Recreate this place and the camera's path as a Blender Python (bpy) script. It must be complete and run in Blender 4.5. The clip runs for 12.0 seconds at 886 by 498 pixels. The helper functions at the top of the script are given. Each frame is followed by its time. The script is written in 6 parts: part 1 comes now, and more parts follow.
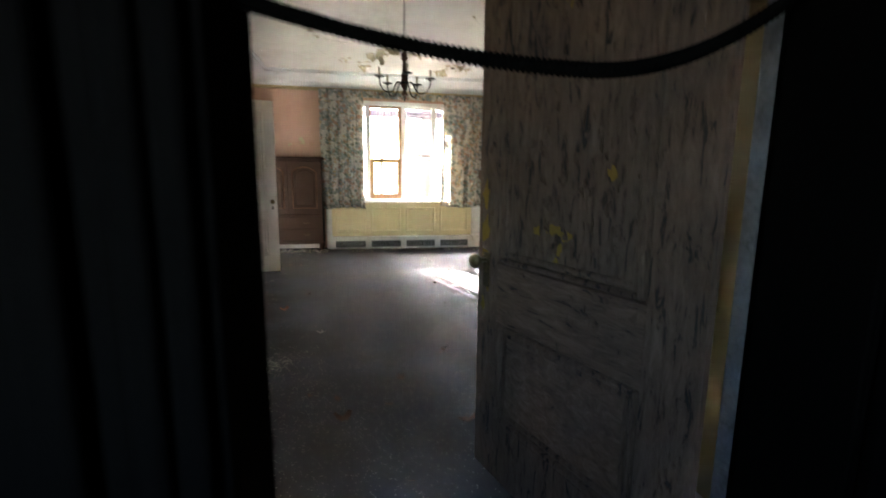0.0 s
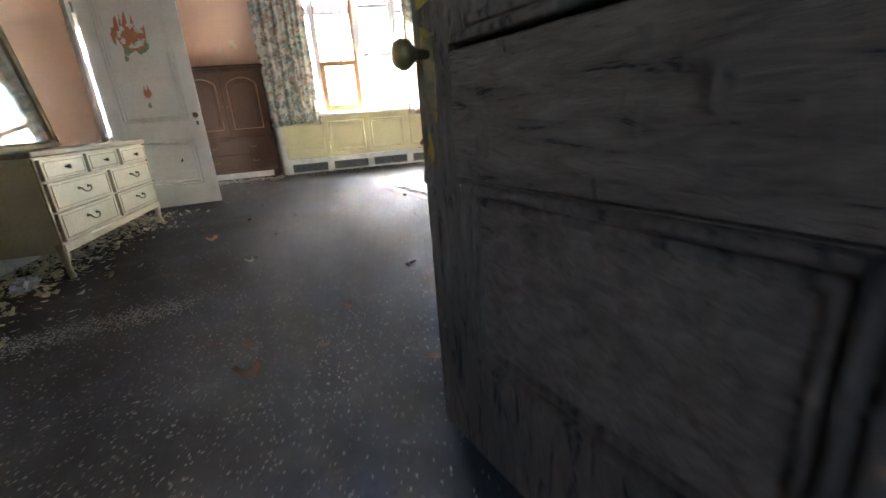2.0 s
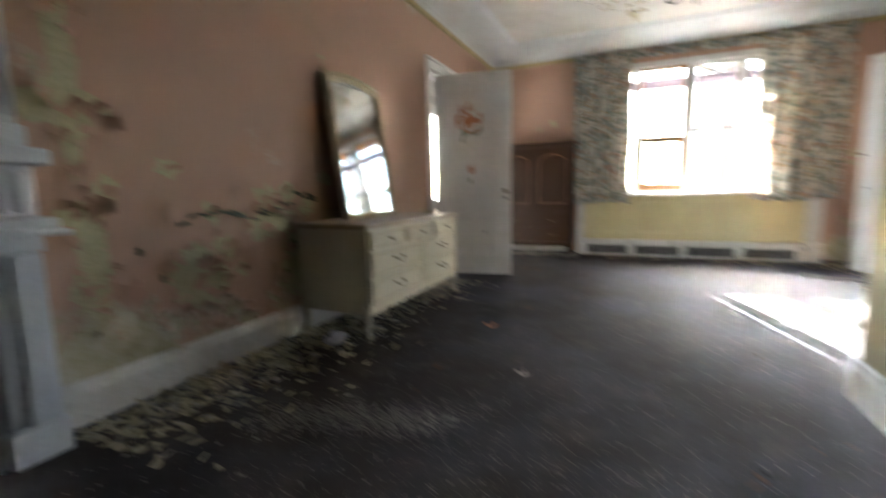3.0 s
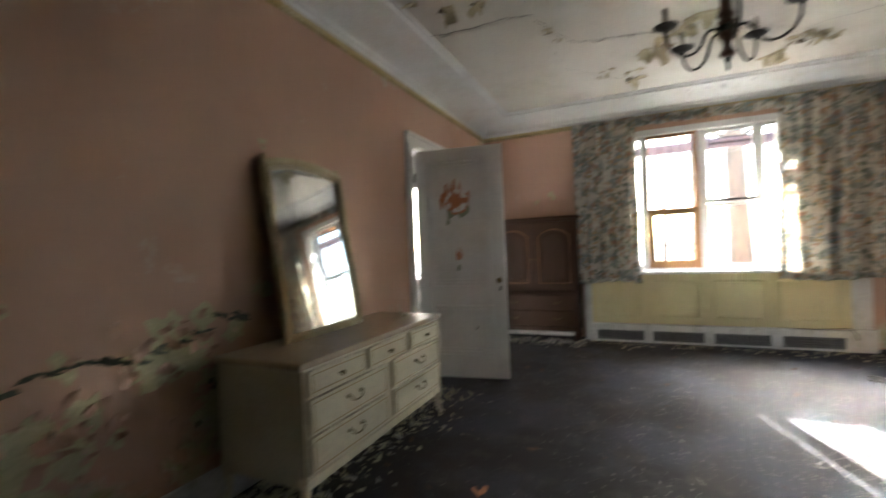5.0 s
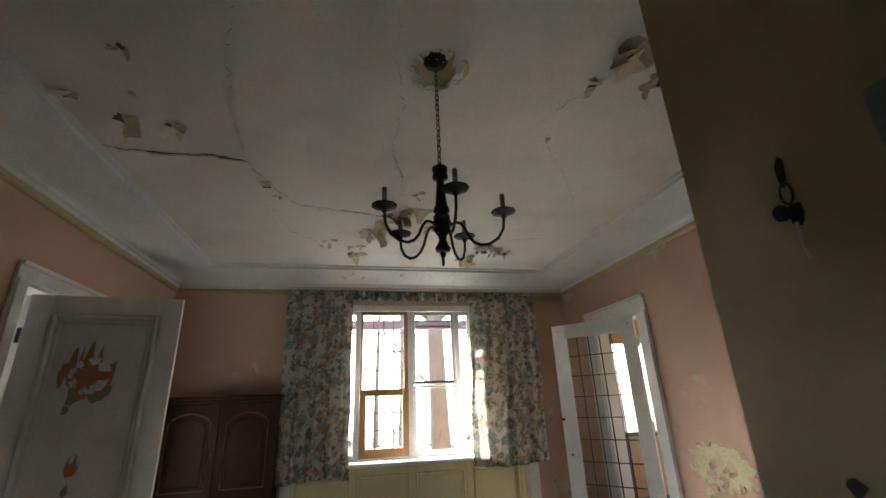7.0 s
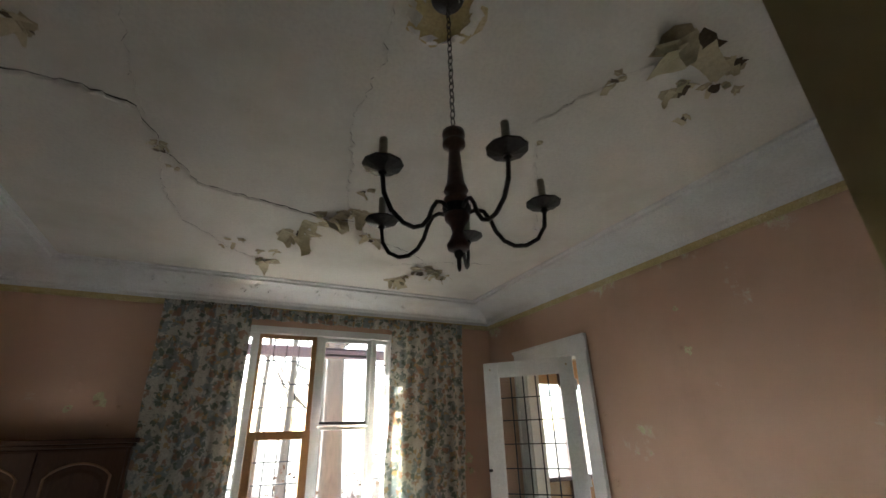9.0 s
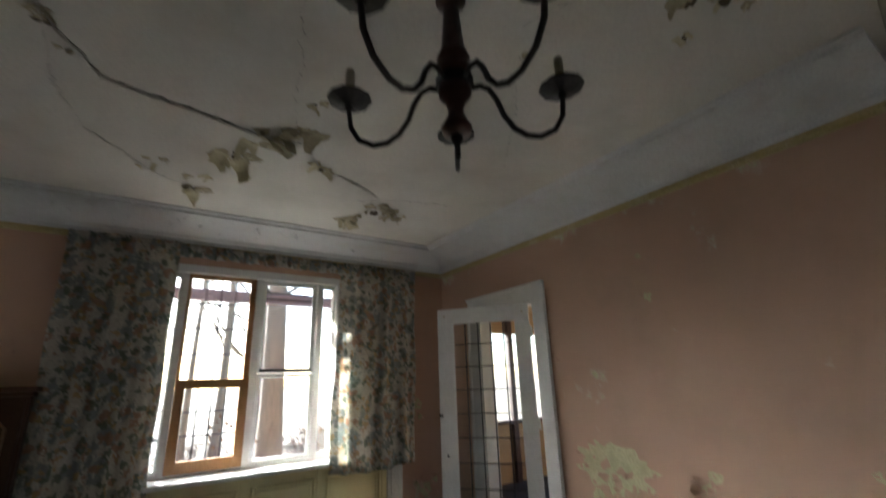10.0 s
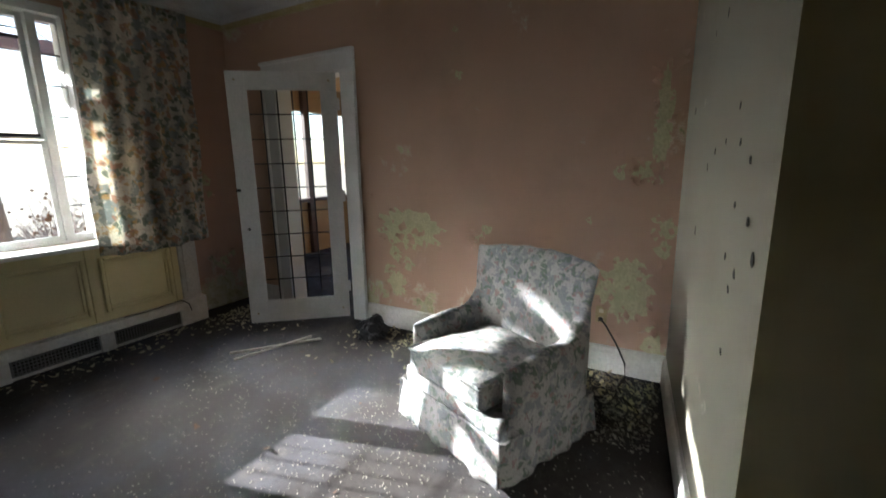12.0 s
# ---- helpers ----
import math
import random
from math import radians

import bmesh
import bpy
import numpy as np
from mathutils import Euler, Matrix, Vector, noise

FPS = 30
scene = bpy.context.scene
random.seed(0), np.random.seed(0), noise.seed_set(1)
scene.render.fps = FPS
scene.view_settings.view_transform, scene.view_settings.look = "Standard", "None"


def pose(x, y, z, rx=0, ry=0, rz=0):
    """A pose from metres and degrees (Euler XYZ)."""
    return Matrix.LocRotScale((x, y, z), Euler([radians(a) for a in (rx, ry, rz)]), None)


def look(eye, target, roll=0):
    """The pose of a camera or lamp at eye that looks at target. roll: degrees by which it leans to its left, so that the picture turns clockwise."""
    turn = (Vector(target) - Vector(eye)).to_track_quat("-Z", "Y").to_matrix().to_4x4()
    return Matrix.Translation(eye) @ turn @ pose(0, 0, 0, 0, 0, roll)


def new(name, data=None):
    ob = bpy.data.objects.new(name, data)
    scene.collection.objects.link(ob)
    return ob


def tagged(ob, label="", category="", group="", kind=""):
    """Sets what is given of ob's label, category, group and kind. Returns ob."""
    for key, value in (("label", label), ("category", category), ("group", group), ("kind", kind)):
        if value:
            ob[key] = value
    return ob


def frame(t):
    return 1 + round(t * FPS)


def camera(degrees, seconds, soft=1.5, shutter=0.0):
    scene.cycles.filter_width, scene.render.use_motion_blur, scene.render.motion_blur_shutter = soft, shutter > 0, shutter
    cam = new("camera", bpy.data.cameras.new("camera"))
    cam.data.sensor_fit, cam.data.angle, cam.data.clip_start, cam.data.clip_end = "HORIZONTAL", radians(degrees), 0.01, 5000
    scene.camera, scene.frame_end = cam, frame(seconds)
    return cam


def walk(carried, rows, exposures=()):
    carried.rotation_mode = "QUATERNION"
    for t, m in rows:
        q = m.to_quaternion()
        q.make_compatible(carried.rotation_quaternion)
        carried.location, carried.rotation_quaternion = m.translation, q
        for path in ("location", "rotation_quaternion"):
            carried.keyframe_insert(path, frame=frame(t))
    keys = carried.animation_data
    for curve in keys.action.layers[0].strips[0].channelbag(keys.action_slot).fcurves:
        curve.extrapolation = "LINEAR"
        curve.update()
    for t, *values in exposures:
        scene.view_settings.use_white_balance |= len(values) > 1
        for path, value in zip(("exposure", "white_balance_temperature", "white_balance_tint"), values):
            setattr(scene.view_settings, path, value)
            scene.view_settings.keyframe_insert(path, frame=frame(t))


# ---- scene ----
cam = camera(91.7, 12.0, shutter=0.5)
PATH = [
    (0, (-0.195, -0.329, 1.213), (0.183, 1.611, 0.909), 0.6),
    (0.5, (-0.06, -0.187, 1.19), (0.353, 1.708, 0.699), -3.8),
    (1, (-0.005, -0.02, 1.119), (0.329, 1.849, 0.488), -4.0),
    (1.5, (0.023, 0.161, 0.995), (0.439, 2.013, 0.364), -6.3),
    (2, (0.102, 0.399, 0.808), (0.509, 2.261, 0.190), -4.5),
    (2.5, (0.15, 0.797, 0.808), (0.018, 2.706, 0.200), 0.2),
    (3, (-0.026, 1.037, 0.95), (-0.829, 2.849, 0.686), -1.1),
    (3.2, (-0.146, 1.125, 1.021), (-1.196, 2.816, 0.833), -0.2),
    (4.8, (-0.187, 1.714, 1.226), (-1.153, 3.463, 1.152), -1.8),
    (5, (-0.142, 1.784, 1.251), (-0.96, 3.609, 1.253), -2.3),
    (5.5, (-0.082, 1.904, 1.307), (-0.604, 3.829, 1.456), -3.4),
    (6, (-0.084, 2.09, 1.35), (-0.209, 4.067, 1.628), -3.1),
    (6.5, (-0.101, 2.286, 1.455), (0.173, 4.187, 2.016), -2.5),
    (7, (-0.09, 2.423, 1.473), (0.308, 4.264, 2.144), -2.3),
    (7.5, (-0.065, 2.658, 1.508), (0.382, 4.45, 2.276), -2.6),
    (7.7, (-0.053, 2.73, 1.519), (0.433, 4.505, 2.303), -2.1),
    (9.3, (-0.274, 3.186, 1.605), (0.588, 4.815, 2.382), -1.2),
    (9.5, (-0.266, 3.249, 1.597), (0.611, 4.877, 2.359), -0.6),
    (10, (-0.198, 3.416, 1.575), (0.872, 5.003, 2.156), -2.0),
    (10.5, (-0.165, 3.517, 1.53), (1.074, 5.07, 1.764), -2.3),
    (10.9, (-0.191, 3.584, 1.537), (1.298, 4.917, 1.617), -2.6),
    (11, (-0.208, 3.597, 1.531), (1.346, 4.854, 1.591), -3.5),
    (11.5, (-0.24, 3.606, 1.496), (1.447, 4.663, 1.308), -1.7),
    (12, (-0.258, 3.603, 1.47), (1.444, 4.574, 1.072), -1.0),
]
walk(cam, [(t, look(eye, target, roll)) for t, eye, target, roll in PATH],
     [(0, 5.85, 6150, 10), (1.0, 6.05, 6050, 10), (1.5, 6.3, 6000, 10), (2.0, 6.45, 5950, 10), (2.5, 6.5, 5950, 10), (3.0, 5.75, 5950, 10), (5.0, 5.1, 6050, 10), (5.5, 4.4, 6100, 10), (6.0, 4.1, 6150, 10), (7.0, 4.2, 6150, 10), (9.5, 3.75, 6050, 9), (10.0, 3.45, 5950, 9), (10.5, 3.1, 5800, 8), (11.2, 3.0, 5800, 8), (12.0, 3.0, 5850, 8)])

# ---- world, sun, exposure ----
world = bpy.data.worlds.new("world")
scene.world = world
world.use_nodes = True
wn = world.node_tree
sky = wn.nodes.new("ShaderNodeTexSky")
sky.sky_type, sky.sun_disc = "NISHITA", False
sky.sun_elevation, sky.sun_rotation = radians(21.5), radians(-15)
wn.nodes["Background"].inputs["Strength"].default_value = 0.058
wn.links.new(sky.outputs["Color"], wn.nodes["Background"].inputs["Color"])
sun = new("sun", bpy.data.lights.new("sun", "SUN"))
sun.data.energy, sun.data.angle, sun.data.color = 5.0, radians(0.5), (1.0, 0.95, 0.88)
sun.matrix_world = look((0, 0, 6), (0.262 * 0.93, -0.965 * 0.93, 6 - 0.366))

# ---- materials ----
def ramp(nt, src, stops):
    r = nt.nodes.new("ShaderNodeValToRGB")
    while len(r.color_ramp.elements) < len(stops):
        r.color_ramp.elements.new(0.5)
    for e, (p, c) in zip(r.color_ramp.elements, stops):
        e.position = p
        e.color = (*c, 1) if len(c) == 3 else c
    nt.links.new(src, r.inputs[0])
    return r.outputs[0]


def noise_tex(nt, scale, detail=6, rough=0.6, vec=None, stretch=None, dist=0.0):
    n = nt.nodes.new("ShaderNodeTexNoise")
    n.inputs["Scale"].default_value, n.inputs["Detail"].default_value = scale, detail
    n.inputs["Roughness"].default_value, n.inputs["Distortion"].default_value = rough, dist
    if vec is None:
        vec = nt.nodes.new("ShaderNodeTexCoord").outputs["Object"]
    if stretch:
        m = nt.nodes.new("ShaderNodeMapping")
        m.inputs["Scale"].default_value = stretch
        nt.links.new(vec, m.inputs[0])
        vec = m.outputs[0]
    nt.links.new(vec, n.inputs["Vector"])
    return n.outputs[0]


def mixc(nt, fac, a, b, mode="MIX"):
    m = nt.nodes.new("ShaderNodeMix")
    m.data_type, m.blend_type = "RGBA", mode
    for sock, v in ((m.inputs[0], fac), (m.inputs[6], a), (m.inputs[7], b)):
        if isinstance(v, (int, float)):
            sock.default_value = v
        elif isinstance(v, tuple):
            sock.default_value = (*v, 1)
        else:
            nt.links.new(v, sock)
    return m.outputs[2]


def math_node(nt, op, a, b=0.0, c=0.0):
    m = nt.nodes.new("ShaderNodeMath")
    m.operation = op
    for sock, v in zip(m.inputs, (a, b, c)):
        if isinstance(v, (int, float)):
            sock.default_value = v
        else:
            nt.links.new(v, sock)
    return m.outputs[0]


def span(nt, v, a, b):
    m = nt.nodes.new("ShaderNodeMapRange")
    m.interpolation_type = "SMOOTHSTEP"
    m.inputs[1].default_value, m.inputs[2].default_value = a, b
    nt.links.new(v, m.inputs[0])
    return m.outputs[0]


def material(name, rough=0.7, metal=0.0):
    m = bpy.data.materials.new(name)
    m.use_nodes = True
    b = m.node_tree.nodes["Principled BSDF"]
    b.inputs["Roughness"].default_value, b.inputs["Metallic"].default_value = rough, metal
    return m, m.node_tree, b


def bump(nt, b, height, strength=0.4, dist=0.01):
    n = nt.nodes.new("ShaderNodeBump")
    n.inputs["Strength"].default_value, n.inputs["Distance"].default_value = strength, dist
    nt.links.new(height, n.inputs["Height"])
    nt.links.new(n.outputs[0], b.inputs["Normal"])


def worn(name, base, other, scale=6.0, rough=0.6, amount=0.5, fine=90.0, metal=0.0, relief=0.25, stretch=None, dark=0.75):
    """Painted or plain surface: large blotches towards another colour, fine grain and relief."""
    m, nt, b = material(name, rough, metal)
    big = noise_tex(nt, scale, 7, 0.65, stretch=stretch)
    small = noise_tex(nt, fine, 4, 0.6, stretch=stretch)
    c = mixc(nt, math_node(nt, "MULTIPLY", span(nt, big, 0.45, 0.7), amount), base, other)
    c = mixc(nt, span(nt, small, 0.35, 0.75), c, tuple(x * dark for x in base), "MIX") if dark < 1 else c
    nt.links.new(c, b.inputs["Base Color"])
    nt.links.new(math_node(nt, "MULTIPLY_ADD", small, 0.3, rough - 0.15), b.inputs["Roughness"])
    bump(nt, b, math_node(nt, "ADD", big, small), relief, 0.004)
    return m


def wall_paint(name, paint, low=0.75, under=(0.50, 0.47, 0.27), seed=0.0, patch=0.6):
    """Old wall paint: pink or olive, stained, gone in ragged patches that are more frequent low down."""
    m, nt, b = material(name, 0.75)
    tc = nt.nodes.new("ShaderNodeTexCoord").outputs["Object"]
    mp = nt.nodes.new("ShaderNodeMapping")
    mp.inputs["Location"].default_value = (seed, seed * 1.7, 0)
    nt.links.new(tc, mp.inputs[0])
    v = mp.outputs[0]
    sep = nt.nodes.new("ShaderNodeSeparateXYZ")
    nt.links.new(tc, sep.inputs[0])
    z = sep.outputs[2]
    ragged = noise_tex(nt, 1.9, 9, 0.68, v, dist=0.4)
    edge = span(nt, z, low + 0.3, low - 0.6)
    top = span(nt, z, 2.6, 2.8)
    mask = math_node(nt, "MULTIPLY_ADD", edge, 0.16, ragged)
    mask = math_node(nt, "MULTIPLY_ADD", top, 0.05, mask)
    gone = ramp(nt, mask, [(patch, (0, 0, 0)), (patch + 0.012, (1, 1, 1))])
    rim = ramp(nt, mask, [(patch - 0.03, (0, 0, 0)), (patch - 0.004, (1, 1, 1)), (patch + 0.005, (0, 0, 0))])
    stain = noise_tex(nt, 1.1, 5, 0.6, v)
    fine = noise_tex(nt, 130, 3, 0.6, v)
    c = mixc(nt, math_node(nt, "MULTIPLY", span(nt, stain, 0.5, 0.75), 0.4), paint, tuple(x * 0.72 for x in paint))
    mould = noise_tex(nt, 7, 8, 0.75, v)
    u = ramp(nt, mould, [(0.3, tuple(x * 0.45 for x in under)), (0.46, under), (0.62, (0.55, 0.53, 0.42)), (0.75, (0.16, 0.17, 0.12))])
    c = mixc(nt, gone, c, u)
    c = mixc(nt, math_node(nt, "MULTIPLY", rim, 0.35), c, (0.62, 0.58, 0.46))
    c = mixc(nt, math_node(nt, "MULTIPLY", fine, 0.15), c, (0.25, 0.2, 0.15))
    nt.links.new(c, b.inputs["Base Color"])
    h = math_node(nt, "MULTIPLY_ADD", gone, -1.0, math_node(nt, "MULTIPLY_ADD", fine, 0.12, math_node(nt, "MULTIPLY", rim, 0.8)))
    bump(nt, b, h, 0.7, 0.006)
    return m


PINK = wall_paint("pink_wall_paint", (0.50, 0.315, 0.225), 0.75, under=(0.44, 0.39, 0.24), patch=0.665)
PINK_E = wall_paint("pink_wall_paint_east", (0.48, 0.31, 0.22), 0.6, seed=4.3, patch=0.66)
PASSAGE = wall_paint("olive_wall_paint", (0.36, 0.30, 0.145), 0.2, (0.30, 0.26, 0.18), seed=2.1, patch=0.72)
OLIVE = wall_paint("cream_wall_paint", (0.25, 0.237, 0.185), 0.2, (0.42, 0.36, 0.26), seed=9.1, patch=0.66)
CEIL = worn("ceiling_paint", (0.66, 0.645, 0.59), (0.42, 0.40, 0.33), 1.3, 0.9, 0.5, 60, relief=0.3, dark=0.9)
COVE = worn("cove_paint", (0.66, 0.68, 0.68), (0.50, 0.48, 0.42), 3, 0.8, 0.5, 60, relief=0.5, dark=0.85)
YELLOW = worn("yellow_trim", (0.46, 0.37, 0.17), (0.58, 0.52, 0.38), 6, 0.6, 0.6, 80, dark=0.75)
CREAMPANEL = worn("cream_panel_paint", (0.66, 0.58, 0.33), (0.55, 0.46, 0.22), 4, 0.55, 0.5, 90, dark=0.9)
WHITE = worn("white_paint", (0.74, 0.74, 0.72), (0.55, 0.54, 0.48), 4, 0.5, 0.45, 70, dark=0.86)
DIRTYWHITE = worn("dirty_white_paint", (0.66, 0.65, 0.62), (0.36, 0.34, 0.26), 5, 0.6, 0.7, 50, relief=0.4, dark=0.8)
CREAM = worn("cream_lacquer", (0.62, 0.56, 0.40), (0.50, 0.42, 0.26), 5, 0.45, 0.5, 60, dark=0.85)
GILT = worn("dull_gilt", (0.42, 0.33, 0.17), (0.25, 0.2, 0.1), 12, 0.45, 0.6, 60)
BRASS = worn("aged_brass", (0.16, 0.12, 0.06), (0.30, 0.22, 0.10), 30, 0.4, 0.6, 100, metal=0.8)
IRON = worn("black_iron", (0.03, 0.028, 0.027), (0.07, 0.06, 0.05), 20, 0.5, 0.6, 120, metal=0.5)
WALNUT = worn("walnut", (0.058, 0.026, 0.011), (0.03, 0.013, 0.006), 7, 0.55, 0.7, 60, stretch=(6, 6, 0.6), dark=0.55)
WALNUT.node_tree.nodes["Principled BSDF"].inputs["Specular IOR Level"].default_value = 0.2
OAK = worn("orange_wood", (0.40, 0.20, 0.075), (0.28, 0.12, 0.04), 8, 0.45, 0.7, 60, stretch=(4, 4, 0.6), dark=0.7)
TURNED = worn("turned_wood", (0.10, 0.045, 0.03), (0.05, 0.02, 0.015), 14, 0.4, 0.6, 60, dark=0.6)
CANDLE = worn("candle_sleeve", (0.45, 0.42, 0.33), (0.3, 0.27, 0.2), 20, 0.6, 0.6, 90)
BLACK = worn("soot_and_shade_black", (0.015, 0.014, 0.013), (0.03, 0.028, 0.025), 8, 0.9, 0.6, 60)
GREYWHITE = worn("grey_mantel_paint", (0.62, 0.66, 0.71), (0.48, 0.49, 0.50), 4, 0.55, 0.5, 60, dark=0.85)
FLAKE = worn("paint_flake", (0.55, 0.50, 0.34), (0.40, 0.34, 0.2), 9, 0.85, 0.7, 60, dark=0.8)
FLAKEGREY = worn("pale_flake", (0.46, 0.43, 0.37), (0.28, 0.26, 0.22), 9, 0.85, 0.7, 60)
LEAFBROWN = worn("dry_leaf", (0.13, 0.065, 0.03), (0.07, 0.04, 0.025), 30, 0.8, 0.7, 60)
BARK = worn("bark", (0.20, 0.165, 0.13), (0.10, 0.085, 0.07), 6, 0.9, 0.7, 30, stretch=(3, 3, 0.5), relief=0.9)
# Near-black with the hall's shade in its colour; the cable shares it.
SHADEBLACK = worn("painted_shade_black", (0.0045, 0.004, 0.0035), (0.003, 0.003, 0.003), 2, 0.9, 0.6, 60)
SHADEBLACK.node_tree.nodes["Principled BSDF"].inputs["Specular IOR Level"].default_value = 0.0
SOIL = worn("leafy_soil", (0.16, 0.13, 0.09), (0.09, 0.09, 0.04), 1.5, 0.95, 0.7, 30)
BROWNPOST = worn("brown_stained_wood", (0.075, 0.04, 0.03), (0.05, 0.03, 0.02), 6, 0.6, 0.6, 60)
TAN = worn("tan_panel", (0.45, 0.30, 0.15), (0.36, 0.22, 0.1), 5, 0.6, 0.5, 50, stretch=(4, 4, 0.6))
PORCH = worn("porch_timber", (0.16, 0.14, 0.17), (0.11, 0.09, 0.12), 4, 0.7, 0.5, 50)

m, nt, b = material("blue_grey_carpet", 0.95)
n1, n2, n3 = noise_tex(nt, 0.9, 6, 0.65), noise_tex(nt, 420, 2, 0.7), noise_tex(nt, 5, 7, 0.7)
c = ramp(nt, n2, [(0.3, (0.036, 0.035, 0.041)), (0.7, (0.122, 0.119, 0.13))])
n4, n5 = noise_tex(nt, 28, 6, 0.75), noise_tex(nt, 150, 3, 0.7)
c = mixc(nt, math_node(nt, "MULTIPLY", span(nt, n1, 0.38, 0.58), 0.8), c, (0.05, 0.043, 0.037))
c = mixc(nt, math_node(nt, "MULTIPLY", span(nt, n3, 0.5, 0.75), 0.5), c, (0.15, 0.135, 0.115))
c = mixc(nt, math_node(nt, "MULTIPLY", span(nt, n4, 0.5, 0.7), 0.55), c, (0.03, 0.028, 0.027))
dust = math_node(nt, "MULTIPLY", span(nt, n5, 0.62, 0.70), span(nt, n3, 0.42, 0.6))
c = mixc(nt, math_node(nt, "MULTIPLY", dust, 0.7), c, (0.34, 0.32, 0.28))
nt.links.new(c, b.inputs["Base Color"])
bump(nt, b, math_node(nt, "MULTIPLY_ADD", n3, 0.6, n2), 0.5, 0.006)
b.inputs["Specular IOR Level"].default_value = 0.03
CARPET = m

# the entrance door's far gone paint: grey brown, lifting in long vertical flakes, yellow showing through
def alligator(name, st, cr=0.41, gain=1.0):
    m, nt, b = material(name, 0.72)
    long1 = noise_tex(nt, 36, 8, 0.72, stretch=st, dist=0.6)
    long2 = noise_tex(nt, 80, 5, 0.7, stretch=st)
    spots = noise_tex(nt, 5.0, 6, 0.7)
    blot = noise_tex(nt, 2.2, 5, 0.6)
    tones = [(0.3, (0.10, 0.058, 0.036)), (0.5, (0.205, 0.128, 0.083)), (0.68, (0.30, 0.20, 0.14))]
    c = ramp(nt, long1, [(p, tuple(gain * x for x in q)) for p, q in tones])
    c = mixc(nt, math_node(nt, "MULTIPLY", span(nt, blot, 0.45, 0.7), 0.45), c, (0.12, 0.085, 0.065))
    c = mixc(nt, ramp(nt, math_node(nt, "MULTIPLY_ADD", long2, 0.15, spots), [(0.765, (0, 0, 0)), (0.78, (1, 1, 1))]), c, (0.36, 0.22, 0.03))
    cut = ramp(nt, long1, [(cr - 0.015, (1, 1, 1)), (cr + 0.012, (0, 0, 0))])
    fine = ramp(nt, long2, [(0.36, (1, 1, 1)), (0.40, (0, 0, 0))])
    c = mixc(nt, math_node(nt, "MULTIPLY", fine, 0.35), c, (0.07, 0.046, 0.032))
    c = mixc(nt, cut, c, (0.035, 0.027, 0.021))
    nt.links.new(c, b.inputs["Base Color"])
    h = math_node(nt, "MULTIPLY_ADD", cut, -0.8, math_node(nt, "MULTIPLY_ADD", fine, -0.5, math_node(nt, "ADD", long2, long1)))
    bump(nt, b, h, 1.0, 0.02)
    return m
OLDPAINT_H = alligator("alligatored_paint_rail", (0.2, 1, 1), 0.385, 1.15)
OLDPAINT_P = alligator("worn_panel_paint", (0.5, 1, 0.8), 0.33, 1.3)
m = alligator("alligatored_paint", (1, 1, 0.2))
OLDPAINT = m

# floral chintz of curtains and chair
def chintz(name, ground, tints, scale, soft=0.0):
    m, nt, b = material(name, 0.85)
    tc = nt.nodes.new("ShaderNodeTexCoord").outputs["Object"]
    wob = nt.nodes.new("ShaderNodeTexNoise")
    wob.inputs["Scale"].default_value = scale * 1.6
    nt.links.new(tc, wob.inputs["Vector"])
    vec = mixc(nt, 0.10, tc, wob.outputs["Color"], "ADD")
    col = ground
    for k, (tint, s, lim) in enumerate(tints):
        v = nt.nodes.new("ShaderNodeTexVoronoi")
        v.inputs["Scale"].default_value = scale * s
        mp = nt.nodes.new("ShaderNodeMapping")
        mp.inputs["Location"].default_value = (k * 3.7, k * 1.9, k * 2.3)
        nt.links.new(vec, mp.inputs[0])
        nt.links.new(mp.outputs[0], v.inputs["Vector"])
        petal = noise_tex(nt, scale * 5, 4, 0.7, mp.outputs[0])
        d = math_node(nt, "MULTIPLY_ADD", petal, 0.5, v.outputs["Distance"])
        col = mixc(nt, math_node(nt, "MULTIPLY", span(nt, d, lim + 0.05, lim - 0.05), 0.85), col, tint)
    vein = noise_tex(nt, scale * 9, 3, 0.6, tc)
    col = mixc(nt, math_node(nt, "MULTIPLY", span(nt, vein, 0.52, 0.62), 0.45), col, tuple(x * 0.35 for x in ground))
    nt.links.new(col, b.inputs["Base Color"])
    weave = noise_tex(nt, 600, 2, 0.5, tc)
    bump(nt, b, weave, 0.25, 0.002)
    if soft:
        tr = nt.nodes.new("ShaderNodeBsdfTranslucent")
        nt.links.new(col, tr.inputs[0])
        mx = nt.nodes.new("ShaderNodeMixShader")
        mx.inputs[0].default_value = soft
        nt.links.new(b.outputs[0], mx.inputs[1])
        nt.links.new(tr.outputs[0], mx.inputs[2])
        nt.links.new(mx.outputs[0], nt.nodes["Material Output"].inputs[0])
    return m


CHINTZ = chintz("floral_curtain", (0.60, 0.58, 0.51), [((0.24, 0.28, 0.28), 0.75, 0.72), ((0.38, 0.22, 0.15), 0.9, 0.60), ((0.13, 0.17, 0.13), 1.15, 0.60), ((0.48, 0.34, 0.17), 1.1, 0.52), ((0.68, 0.66, 0.60), 1.6, 0.48)], 11, 0.5)
CHAIRCLOTH = chintz("floral_slipcover", (0.29, 0.28, 0.265), [((0.15, 0.16, 0.175), 0.9, 0.72), ((0.22, 0.13, 0.12), 1.1, 0.50), ((0.085, 0.115, 0.09), 1.3, 0.60), ((0.31, 0.30, 0.28), 1.9, 0.50)], 14)

